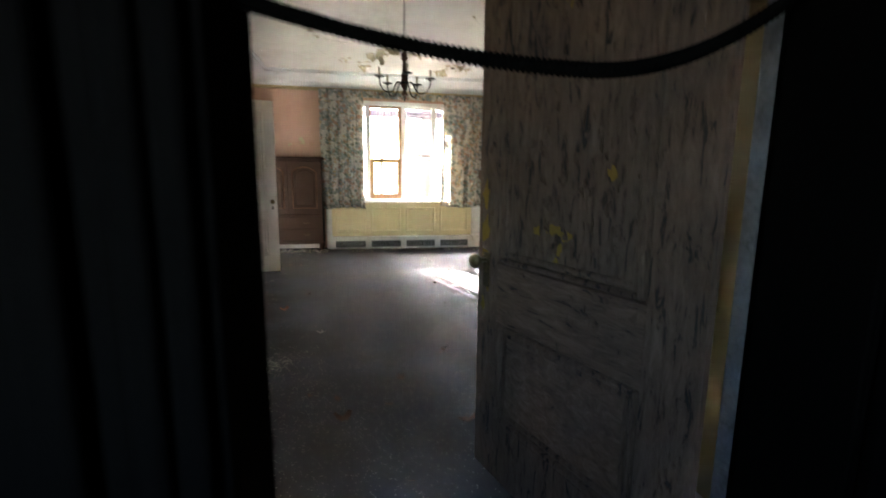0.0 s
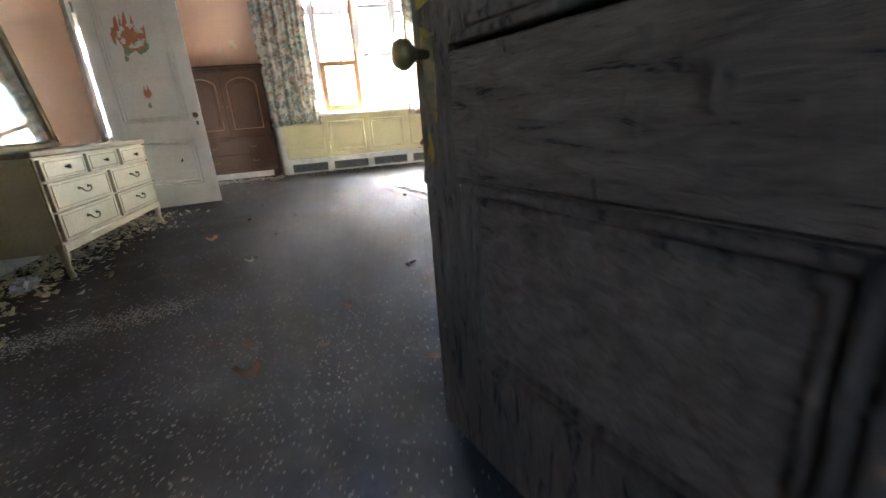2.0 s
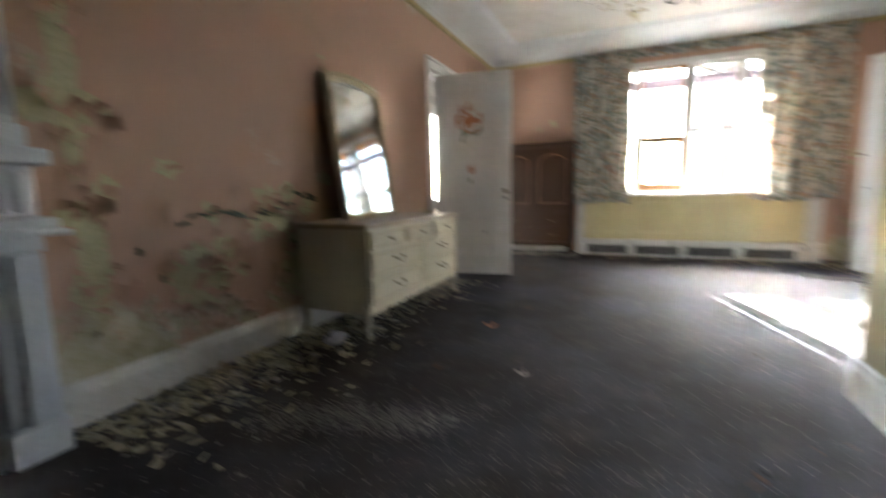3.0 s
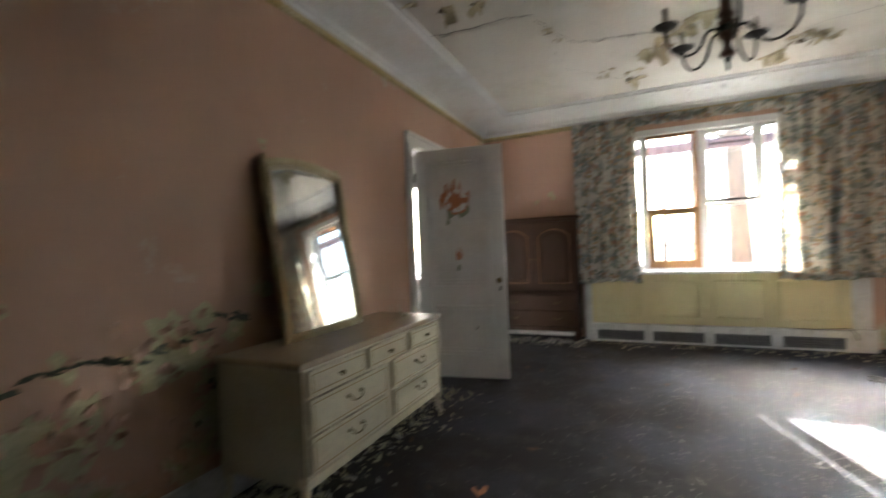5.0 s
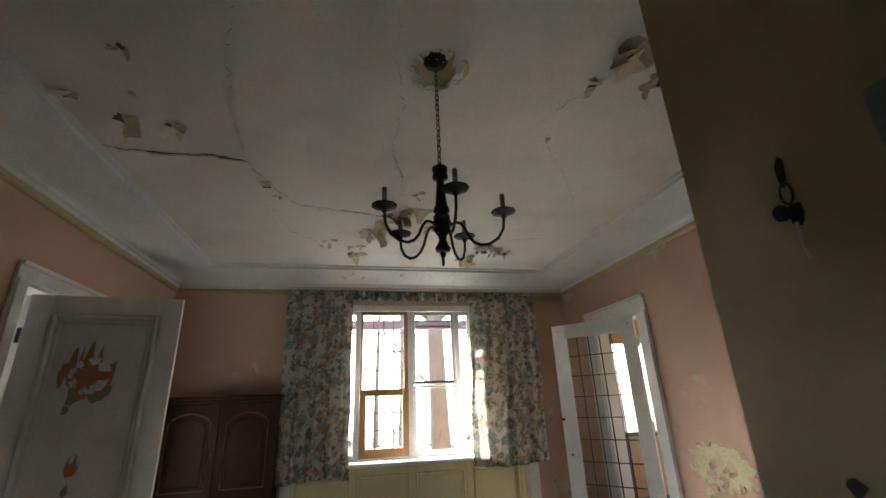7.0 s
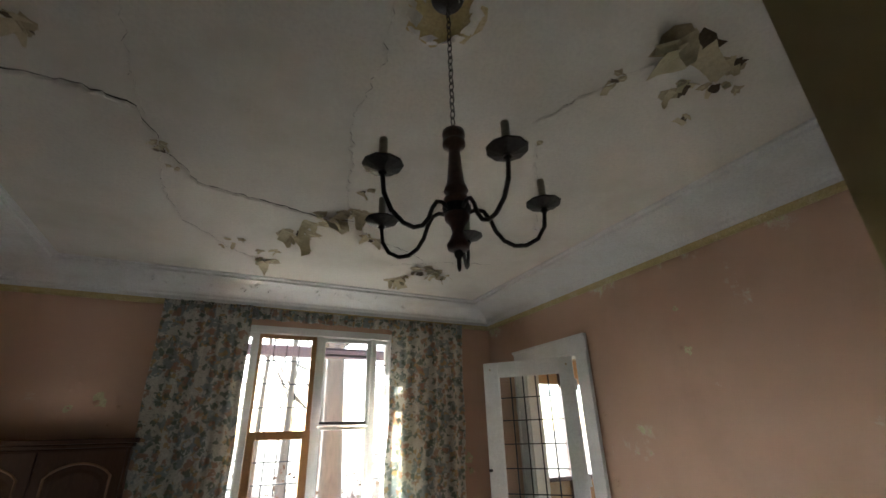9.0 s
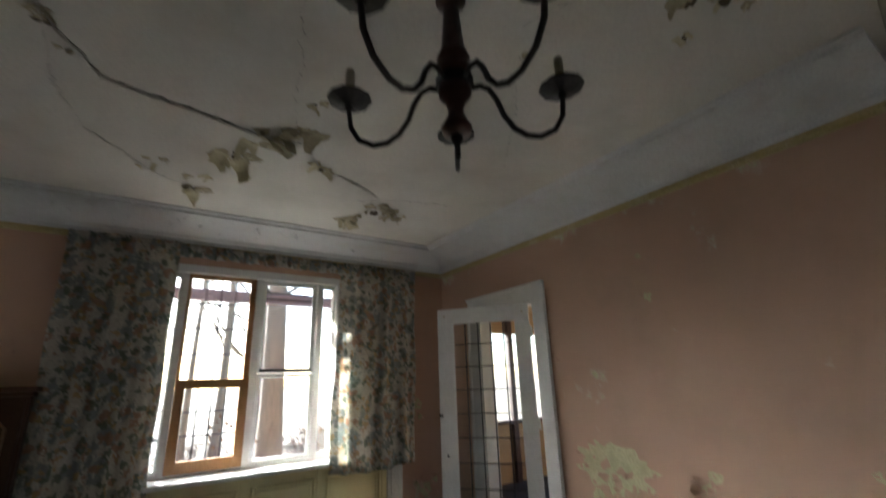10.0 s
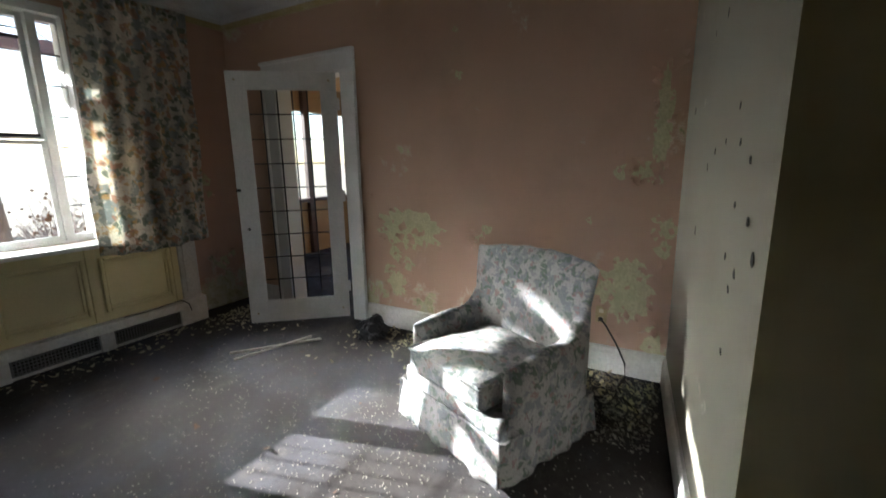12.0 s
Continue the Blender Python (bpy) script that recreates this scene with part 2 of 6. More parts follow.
m, nt, b = material("window_glass", 0.03)
b.inputs["Transmission Weight"].default_value, b.inputs["IOR"].default_value = 1.0, 1.45
b.inputs["Base Color"].default_value = (0.95, 0.97, 0.97, 1)
GLASS = m
m, nt, b = material("mirror_silver", 0.04, 1.0)
c = ramp(nt, noise_tex(nt, 3, 7, 0.7), [(0.3, (0.62, 0.62, 0.58)), (0.6, (0.78, 0.79, 0.77))])
nt.links.new(c, b.inputs["Base Color"])
MIRROR = m

# ---- mesh helpers ----
def box(bm, x0, x1, y0, y1, z0, z1, bevel=0.0):
    r = bmesh.ops.create_cube(bm, size=1.0, matrix=Matrix.Translation(((x0 + x1) / 2, (y0 + y1) / 2, (z0 + z1) / 2)) @ Matrix.Diagonal((abs(x1 - x0), abs(y1 - y0), abs(z1 - z0), 1)))
    if bevel:
        es = list({e for v in r["verts"] for e in v.link_edges})
        bmesh.ops.bevel(bm, geom=es, offset=bevel, segments=2, affect="EDGES", profile=0.5)
    return bm


def boxes(*rows, bevel=0.0):
    bm = bmesh.new()
    for r in rows:
        box(bm, *r, bevel=bevel)
    return bm


def lathe(profile, seg=20, bm=None, m=None):
    """Profile of (radius, z) turned about z."""
    bm = bm or bmesh.new()
    m = m or Matrix()
    rings = [[bm.verts.new(m @ Vector((r * math.cos(2 * math.pi * k / seg), r * math.sin(2 * math.pi * k / seg), z))) for k in range(seg)] for r, z in profile]
    for a, bb in zip(rings, rings[1:]):
        for k in range(seg):
            bm.faces.new((a[k], a[(k + 1) % seg], bb[(k + 1) % seg], bb[k]))
    bm.faces.new(list(reversed(rings[0])))
    bm.faces.new(rings[-1])
    return bm


def tube(points, radius, seg=8, bm=None, closed=False):
    bm = bm or bmesh.new()
    pts = [Vector(p) for p in points]
    n = len(pts)
    rings = []
    for i, p in enumerate(pts):
        a = pts[(i - 1) % n] if closed else pts[max(i - 1, 0)]
        c = pts[(i + 1) % n] if closed else pts[min(i + 1, n - 1)]
        d = (c - a).normalized()
        u = d.cross(Vector((0.31, 0.17, 0.93))).normalized()
        w = d.cross(u)
        r = radius[i] if isinstance(radius, (list, tuple)) else radius
        rings.append([bm.verts.new(p + r * (math.cos(2 * math.pi * k / seg) * u + math.sin(2 * math.pi * k / seg) * w)) for k in range(seg)])
    pairs = list(zip(rings, rings[1:])) + ([(rings[-1], rings[0])] if closed else [])
    for a, bb in pairs:
        for k in range(seg):
            bm.faces.new((a[k], a[(k + 1) % seg], bb[(k + 1) % seg], bb[k]))
    if not closed:
        bm.faces.new(list(reversed(rings[0])))
        bm.faces.new(rings[-1])
    return bm


def sheet(fn, nu, nv, thick=0.0, bm=None):
    """A curved sheet fn(u, v) with u, v from 0 to 1, and its thickness."""
    bm = bm or bmesh.new()
    g = [[bm.verts.new(fn(i / nu, j / nv)) for i in range(nu + 1)] for j in range(nv + 1)]
    fs = [bm.faces.new((g[j][i], g[j][i + 1], g[j + 1][i + 1], g[j + 1][i])) for j in range(nv) for i in range(nu)]
    if thick:
        bmesh.ops.recalc_face_normals(bm, faces=fs)
        bmesh.ops.solidify(bm, geom=fs, thickness=thick)
    return bm


def part(name, bm, mat, parent=None, label="", smooth=False):
    me = bpy.data.meshes.new(name)
    bmesh.ops.recalc_face_normals(bm, faces=bm.faces)
    for f in bm.faces:
        f.smooth = smooth
    bm.to_mesh(me)
    bm.free()
    me.materials.append(mat)
    ob = new(name, me)
    if parent is not None:
        ob.parent = parent
    if label:
        tagged(ob, label)
    return ob


def thing(name, m, label, category, group=""):
    e = new(name)
    e.empty_display_size = 0.1
    e.matrix_world = m
    return tagged(e, label, category, group)


def setting(name, bm, mat, label="", category="", smooth=False):
    return tagged(part(name, bm, mat, smooth=smooth), label, category, kind="structure")


# ---- large structure: plan in metres ----
W, N, E, Z = -2.13, 7.85, 2.75, 3.02          # room faces and ceiling
WX0, WX1, WZ0, WZ1 = -0.13, 1.42, 0.882, 2.66  # north window opening
WD0, WD1 = 5.525, 6.40                         # west doorway
ED0, ED1 = 6.305, 7.14                         # east doorway
CX, CY = 0.907, 3.437
CE = 3.642                          # corner of the passage wall
EN0, EN1 = 0.20, 0.44                         # entry wall
EX0, EX1 = -0.36, 0.588                        # entry opening

setting("floor", boxes((-5.0, 6.2, -1.6, 8.2, -0.2, 0.0)), CARPET, "worn blue-grey carpet strewn with paint flakes", "floor")
setting("ceiling", boxes((-2.5, 3.1, EN0, N + 0.2, Z, Z + 0.2)), CEIL, "off-white plaster ceiling with peeling cracked paint", "ceiling")
setting("wall_west", boxes((W - 0.18, W, EN0, WD0, 0, Z), (W - 0.18, W, WD1, N + 0.2, 0, Z), (W - 0.18, W, WD0, WD1, 2.29, Z)), PINK, "faded pink painted wall with peeling patches", "wall")
setting("wall_north", boxes((W, WX0, N, N + 0.2, 0, Z), (WX1, E, N, N + 0.2, 0, Z), (WX0, WX1, N, N + 0.2, 0, WZ0), (WX0, WX1, N, N + 0.2, WZ1, Z)), PINK, "faded pink wall around the window", "wall")
setting("wall_east", boxes((E, E + 0.16, 3.4, ED0, 0, Z), (E, E + 0.16, ED1, N + 0.2, 0, Z), (E, E + 0.16, ED0, ED1, 2.262, Z)), PINK_E, "faded pink wall, paint peeled to cream plaster", "wall")
bm = bmesh.new()
lo = [(CX, CY), (E, CE), (E, 3.4), (CX + 0.14, CY - 0.2), (CX + 0.14, EN1), (CX, EN1)]
vs = [[bm.verts.new((x, y, z)) for x, y in lo] for z in (0, Z)]
bm.faces.new(vs[0]), bm.faces.new(vs[1])
for i in range(6):
    bm.faces.new((vs[0][i], vs[0][(i + 1) % 6], vs[1][(i + 1) % 6], vs[1][i]))
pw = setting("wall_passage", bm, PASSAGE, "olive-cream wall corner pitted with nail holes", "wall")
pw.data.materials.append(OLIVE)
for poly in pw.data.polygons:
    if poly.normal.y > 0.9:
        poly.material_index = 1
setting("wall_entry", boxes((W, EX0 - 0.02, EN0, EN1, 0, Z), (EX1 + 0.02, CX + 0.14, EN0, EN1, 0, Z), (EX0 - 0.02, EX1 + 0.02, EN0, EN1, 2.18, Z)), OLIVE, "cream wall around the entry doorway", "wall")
# hall behind the entry, its shade put into the near-black colour
# unseen opening in the south wall, added so sky light reaches the door
setting("wall_hall", boxes((-1.5, -1.4, -1.6, EN0, 0, 2.6), (1.6, 1.7, -1.6, EN0, 0, 2.6), (-0.45, 1.7, -1.6, -1.5, 0, 2.6), (-1.5, -1.05, -1.6, -1.5, 0, 2.6), (-1.05, -0.45, -1.6, -1.5, 0, 1.1), (-1.05, -0.45, -1.6, -1.5, 2.2, 2.6), (-1.5, EX0 - 0.02, EN0 - 0.03, EN0 - 0.004, 0, 2.6), (EX1 + 0.02, 1.7, EN0 - 0.03, EN0 - 0.004, 0, 2.6), (EX0 - 0.02, EX1 + 0.02, EN0 - 0.03, EN0 - 0.004, 2.18, 2.6)), SHADEBLACK, "hall wall with its shade painted near-black", "wall")
setting("ceiling_hall", boxes((-1.5, 1.7, -1.6, EN0, 2.6, 2.7)), SHADEBLACK, "hall ceiling with its shade painted near-black", "ceiling")
# rooms beyond the two side doorways
setting("wall_west_room", boxes((-5.0, W - 0.18, 4.9, 5.0, 0, 2.8), (-5.0, -3.6, 7.9, 8.0, 0, 2.8), (-2.85, W - 0.18, 7.9, 8.0, 0, 2.8), (-3.6, -2.85, 7.9, 8.0, 0, 0.8), (-3.6, -2.85, 7.9, 8.0, 2.25, 2.8), (-5.0, -4.9, 5.0, 7.9, 0, 2.8)), WHITE, "white wall of the side room with a window", "wall")
setting("ceiling_west_room", boxes((-5.0, W - 0.18, 4.9, 8.0, 2.8, 2.9)), WHITE, "white ceiling of the side room", "ceiling")
setting("wall_sunroom", boxes((E + 0.16, 6.0, 4.9, 5.0, 0, 2.7), (5.9, 6.0, 5.0, 9.2, 0, 0.86), (5.9, 6.0, 5.0, 9.2, 2.3, 2.7), (3.1, 6.0, 9.1, 9.2, 0, 0.86), (3.1, 6.0, 9.1, 9.2, 2.3, 2.7), (E + 0.16, 3.1, N + 0.2, 9.2, 0, 2.7)), TAN, "tan panelled low wall of the sunroom", "wall")
setting("floor_sunroom", boxes((E + 0.16, 6.0, 8.2, 9.2, -0.2, 0.0)), CARPET, "worn sunroom floor", "floor")
setting("ceiling_sunroom", boxes((E + 0.16, 6.1, 4.9, 9.3, 2.7, 2.8)), TAN, "boarded sunroom ceiling", "ceiling")

# cove with its picture rail along west, north and east walls
RZ = 2.848                                     # top of the picture rail
prof = [(0.004, RZ + 0.003), (0.03, RZ + 0.003), (0.03, RZ + 0.035), (0.05, RZ + 0.05)] + [(0.05 + 0.40 * (1 - math.cos(a)), RZ + 0.05 + (Z - RZ - 0.09) * math.sin(a)) for a in [math.pi / 2 * k / 8 for k in range(1, 9)]] + [(0.47, Z - 0.038), (0.47, Z - 0.018), (0.51, Z - 0.014), (0.51, Z), (0.004, Z)]
def cove(corners, pf, name, mat, label):
    bm = bmesh.new()
    rows = []
    for f in corners:
        rows.append([bm.verts.new((*f(d), z)) for d, z in pf])
    for a, bb in zip(rows, rows[1:]):
        for k in range(len(pf)):
            bm.faces.new((a[k], a[(k + 1) % len(pf)], bb[(k + 1) % len(pf)], bb[k]))
    bm.faces.new(rows[0]), bm.faces.new(rows[-1])
    return setting(name, bm, mat, label, "cornice")
ring = [lambda d: (W + d, EN1), lambda d: (W + d, N - d), lambda d: (E - d, N - d), lambda d: (E - d, CE + 0.01)]
cove(ring, prof, "cornice", COVE, "white plaster cove cornice, paint flaking")
cove(ring, [(0.003, RZ - 0.051), (0.022, RZ - 0.051), (0.034, RZ - 0.036), (0.026, RZ), (0.003, RZ)], "picture_rail", YELLOW, "yellowed picture rail moulding with torn paper edge")

def skirting(name, x0, y0, x1, y1, h=0.19, t=0.022, side=1):
    d = Vector((x1 - x0, y1 - y0, 0))
    L, a = d.length, math.atan2(d.y, d.x)
    bm = bmesh.new()
    pf = [(0.002, 0), (t, 0), (t, h - 0.05), (t * 0.7, h - 0.03), (t * 0.55, h - 0.01), (0.002, h)]
    r = [[bm.verts.new((u, side * p, z)) for p, z in pf] for u in (0, L)]
    for k in range(6):
        bm.faces.new((r[0][k], r[0][(k + 1) % 6], r[1][(k + 1) % 6], r[1][k]))
    bm.faces.new(r[0]), bm.faces.new(r[1])
    bmesh.ops.transform(bm, matrix=Matrix.Translation((x0, y0, 0)) @ Matrix.Rotation(a, 4, "Z"), verts=bm.verts)
    return setting(name, bm, DIRTYWHITE, "tall white skirting board, scuffed and stained", "baseboard")
skirting("baseboard_west", W, 1.90, W, WD0 - 0.12, side=-1)
skirting("baseboard_north", W, N, -0.84, N, side=-1)
skirting("baseboard_east", E, CE + 0.01, E, ED0 - 0.17)
skirting("baseboard_east_far", E, ED1 + 0.17, E, N)
skirting("baseboard_alcove", CX, CY, E, CE)
skirting("baseboard_passage", CX, EN1, CX, CY + 0.004, side=1)

def casing(name, fixed, lo_, hi_, top, axis, out, mat, wdt=0.115):
    """Moulded trim round a doorway, on the wall face at 'fixed'; out is the way into the room."""
    e = tagged(new(name), "white painted moulded door casing, chipped", "door frame", kind="structure")
    def slab(a0, a1, z0, z1, t0, t1):
        p, q = sorted((fixed + out * t0, fixed + out * t1))
        return (p, q, a0, a1, z0, z1) if axis == "x" else (a0, a1, p, q, z0, z1)
    for a0, a1, s in ((lo_ - wdt, lo_, -1), (hi_, hi_ + wdt, 1)):
        o0, o1 = (a0, a0 + 0.03) if s < 0 else (a1 - 0.03, a1)
        part("casing_side", boxes(slab(a0, a1, 0, top, 0.002, 0.022), slab(o0, o1, 0, top, 0.0225, 0.04), bevel=0.004), mat, e)
    part("casing_head", boxes(slab(lo_ - wdt, hi_ + wdt, top, top + wdt, 0.002, 0.024), slab(lo_ - wdt, hi_ + wdt, top + wdt - 0.03, top + wdt, 0.0245, 0.045), bevel=0.004), mat, e)
    # lining through the wall
    dpt = 0.158
    part("door_lining", boxes(slab(lo_, lo_ + 0.018, 0, top, 0.001, -dpt), slab(hi_ - 0.018, hi_, 0, top, 0.001, -dpt), slab(lo_ + 0.018, hi_ - 0.018, top - 0.018, top, 0.001, -dpt)), mat, e)
    return e
casing("door_casing_west", W, WD0, WD1, 2.29, "x", 1, WHITE)
casing("door_casing_east", E, ED0, ED1, 2.262, "x", -1, WHITE, 0.165)

# ---- small shape helpers ----
rnd = random.Random(7)


LIFT = [0]


def blob(bm, cx, cy, r, m, seg=11, jag=0.35, thick=0.003, rg=None, ry=None):
    """A ragged flat patch in the local xy plane, placed by m."""
    rg = rg or rnd
    LIFT[0] = (LIFT[0] + 1) % 60
    thick += 0.00005 * LIFT[0]
    pts = []
    for k in range(seg):
        a = 2 * math.pi * k / seg
        q = r * (1 + rg.uniform(-jag, jag))
        pts.append((cx + q * math.cos(a), cy + q * (ry or 1.0) * math.sin(a)))
    lo_ = [bm.verts.new(m @ Vector((x, y, 0))) for x, y in pts]
    hi_ = [bm.verts.new(m @ Vector((x, y, thick))) for x, y in pts]
    bm.faces.new(hi_), bm.faces.new(list(reversed(lo_)))
    for k in range(seg):
        bm.faces.new((lo_[k], lo_[(k + 1) % seg], hi_[(k + 1) % seg], hi_[k]))


def curl(bm, m, size, bend, rg=None, n=5, thick=0.0015, drop=1.0):
    """A curled paint flake: fixed along local y, lifting off towards +z."""
    rg = rg or rnd
    w0, w1 = size * rg.uniform(0.5, 0.9), size * rg.uniform(0.05, 0.6)
    sk = rg.uniform(-0.3, 0.3) * size
    rows = []
    for i in range(n + 1):
        u = i / n
        a = bend * u
        x = size * math.sin(a) / max(bend, 0.01)
        z = drop * size * (1 - math.cos(a)) / max(bend, 0.01)
        w = w0 + (w1 - w0) * u + rg.uniform(-0.12, 0.12) * size
        rows.append([m @ Vector((x, sk * u + t * w, z)) for t in (-0.5, -0.12 + rg.uniform(-.1, .1), 0.5)])
    a_ = [[bm.verts.new(p) for p in r] for r in rows]
    nrm = (m.to_3x3() @ Vector((0, 0, 1))) * thick
    b_ = [[bm.verts.new(p + nrm) for p in r] for r in rows]
    for g, flip in ((a_, False), (b_, True)):
        for i in range(n):
            for k in range(2):
                q = (g[i][k], g[i][k + 1], g[i + 1][k + 1], g[i + 1][k])
                bm.faces.new(tuple(reversed(q)) if flip else q)
    for i in range(n):
        for k in (0, 2):
            bm.faces.new((a_[i][k], a_[i + 1][k], b_[i + 1][k], b_[i][k]))
    for k in range(2):
        bm.faces.new((a_[n][k], a_[n][k + 1], b_[n][k + 1], b_[n][k]))


def frame_bm(x0, x1, z0, z1, y0, y1, left, right, bottom, top, bevel=0.003):
    return boxes((x0, x0 + left, y0, y1, z0, z1), (x1 - right, x1, y0, y1, z0, z1), (x0 + left, x1 - right, y0, y1, z0, z0 + bottom), (x0 + left, x1 - right, y0, y1, z1 - top, z1), bevel=bevel)

# ---- entry door and its frame ----
e = tagged(new("door_frame_entry"), "weathered moulded entry door frame, paint flaking, shade painted near-black", "door frame", kind="structure")
# jambs and casings are near-black too: doorway shade put into the colour
part("jamb_west", boxes((EX0 - 0.02, EX0, EN0 - 0.03, EN1, 0, 2.16), (EX0, EX0 + 0.012, EN0 - 0.03, EN1 - 0.05, 0, 2.16), bevel=0.004), SHADEBLACK, e)
part("jamb_east", boxes((EX1, EX1 + 0.02, EN0 - 0.03, EN1 - 0.046, 0, 2.16), (EX1 - 0.014, EX1, EN0 - 0.03, EN1 - 0.07, 0, 2.16), bevel=0.004), SHADEBLACK, e)
part("jamb_edge", boxes((EX1 + 0.002, EX1 + 0.02, EN1 - 0.045, EN1 - 0.004, 0, 2.16), bevel=0.004), worn("chipped_jamb_paint", (0.21, 0.215, 0.225), (0.05, 0.045, 0.04), 14, 0.7, 0.9, 60, relief=0.6), e, "grey-white chipped jamb edge")
part("jamb_head", boxes((EX0, EX1, EN0 - 0.03, EN1, 2.14, 2.178)), OLDPAINT, e)
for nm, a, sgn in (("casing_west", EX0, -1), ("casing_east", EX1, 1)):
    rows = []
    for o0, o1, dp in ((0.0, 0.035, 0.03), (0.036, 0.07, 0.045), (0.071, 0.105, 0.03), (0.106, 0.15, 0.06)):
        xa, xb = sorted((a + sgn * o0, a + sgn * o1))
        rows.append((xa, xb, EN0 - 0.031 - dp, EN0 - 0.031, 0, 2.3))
    part(nm, boxes(*rows, bevel=0.008), SHADEBLACK, e)

DW, DH = 0.925, 2.12
door = thing("entry_door", pose(0.566, 0.474, 0.012, 0, 0, math.degrees(math.atan2(1.346 - 0.474, 0.286 - 0.566))), "weathered grey-brown panelled door with alligatored flaking paint, ajar", "door")
# local x runs from the hinge to the free edge, local +y looks to the hall
part("leaf", frame_bm(0, DW, 0, DH, -0.04, 0, 0.15, 0.13, 0.25, 0.13), OLDPAINT, door)
part("lock_rail", boxes((0.15, DW - 0.13, -0.04, 0, 0.665, 0.895), bevel=0.003), OLDPAINT_H, door)
for z0, z1 in ((0.25, 0.665), (0.895, DH - 0.13)):
    part("panel", boxes((0.152, DW - 0.132, -0.036, -0.020, z0 + 0.009, z1 - 0.009)), OLDPAINT if z0 > 0.5 else OLDPAINT_P, door)
    bm = frame_bm(0.159, DW - 0.139, z0 + 0.009, z1 - 0.009, -0.020, 0.009, 0.018, 0.018, 0.018, 0.018, 0.008)
    bm2 = frame_bm(0.184, DW - 0.164, z0 + 0.034, z1 - 0.034, -0.0195, -0.006, 0.018, 0.018, 0.018, 0.018, 0.007)
    part("panel_moulding", bm, OLDPAINT, door)
    part("panel_bead", bm2, OLDPAINT, door)
    part("panel_back", boxes((0.151, DW - 0.131, -0.0385, -0.0362, z0 + 0.001, z1 - 0.001)), OLDPAINT_P, door)
    part("panel_moulding", frame_bm(0.151, DW - 0.131, z0 + 0.001, z1 - 0.001, -0.046, -0.0387, 0.022, 0.022, 0.022, 0.022, 0.005), OLDPAINT, door)
k = part("knob", lathe([(0.008, 0), (0.01, 0.03), (0.016, 0.036), (0.027, 0.05), (0.029, 0.06), (0.022, 0.072), (0.006, 0.077)], 18, m=Matrix.Translation((DW - 0.06, 0, 0.90)) @ Matrix.Rotation(-math.pi / 2, 4, "X")), BRASS, door, "tarnished brass knob", True)
part("knob", lathe([(0.008, 0), (0.01, 0.03), (0.016, 0.036), (0.027, 0.05), (0.029, 0.06), (0.022, 0.072), (0.006, 0.077)], 18, m=Matrix.Translation((DW - 0.06, -0.04, 0.90)) @ Matrix.Rotation(math.pi / 2, 4, "X")), BRASS, door, "tarnished brass knob", True)
part("escutcheon", boxes((DW - 0.082, DW - 0.038, 0.0005, 0.004, 0.79, 0.93), bevel=0.002), BRASS, door)
YELLOWPAINT = worn("old_yellow_paint", (0.40, 0.25, 0.035), (0.28, 0.17, 0.03), 14, 0.75, 0.7, 60, relief=0.6)
bm = bmesh.new()
fm = Matrix.Rotation(-math.pi / 2, 4, "X")
for x, z, r, ry in ((DW - 0.05, 1.0, 0.03, 3.2), (DW - 0.045, 1.16, 0.02, 2.5), (DW - 0.04, 0.72, 0.014, 2), (DW - 0.07, 0.80, 0.012, 2)):
    blob(bm, 0, 0, r, Matrix.Translation((x, 0.0006, z)) @ fm, 13, 0.4, 0.0012, ry=ry)
for x, z, r, ry in ((0.52, 0.97, 0.032, 0.6), (0.49, 0.91, 0.012, 1.6), (0.60, 0.96, 0.02, 0.9), (0.46, 0.96, 0.018, 1.2), (0.30, 1.15, 0.014, 1.6), (0.5, 0.87, 0.012, 1.6)):
    blob(bm, 0, 0, r, Matrix.Translation((x, -0.0195, z + 0.08)) @ fm, 13, 0.45, 0.0012, ry=ry)
part("paint_remnant", bm, YELLOWPAINT, door, "yellow paint showing through")
bm = bmesh.new()
rg = random.Random(5)
for k in range(420):
    x = rg.uniform(0.02, DW - 0.02)
    z = rg.uniform(0.2, DH - 0.05)
    inp = 0.19 < x < DW - 0.17 and z > 0.93
    if not inp and rg.random() < 0.55:
        continue
    y = -0.020 if (0.15 < x < DW - 0.13 and (0.25 < z < 0.665 or z > 0.895)) else 0.0
    if y < 0 and not inp:
        continue
    curl(bm, Matrix.Translation((x, y + 0.0005, z)) @ fm @ Matrix.Rotation(rg.choice((0, math.pi)) + rg.uniform(-.2, .2), 4, "Z") @ Matrix.Diagonal((0.35, 1.6, 1, 1)), rg.uniform(0.02, 0.05), rg.uniform(0.6, 1.4), rg, n=3)
tagged(part("paint_curls", bm, OLDPAINT, door), kind="stuff")

# the ribbed cable that hangs across the doorway
pts = []
for k in range(221):
    u = k / 220
    x = EX0 - 0.01 + u * (EX1 + 0.02 - EX0)
    d = x - 0.13
    pts.append((x, 0.28, 1.378 + (0.26 if d < 0 else 1.07) * d * d))
rope = thing("hanging_cable", pose(0, 0, 0), "black ribbed cable hanging slack across the doorway", "cable")
part("core", tube(pts, [0.0075 + 0.0055 * (k % 2) for k in range(221)], 8), SHADEBLACK, rope, smooth=False)

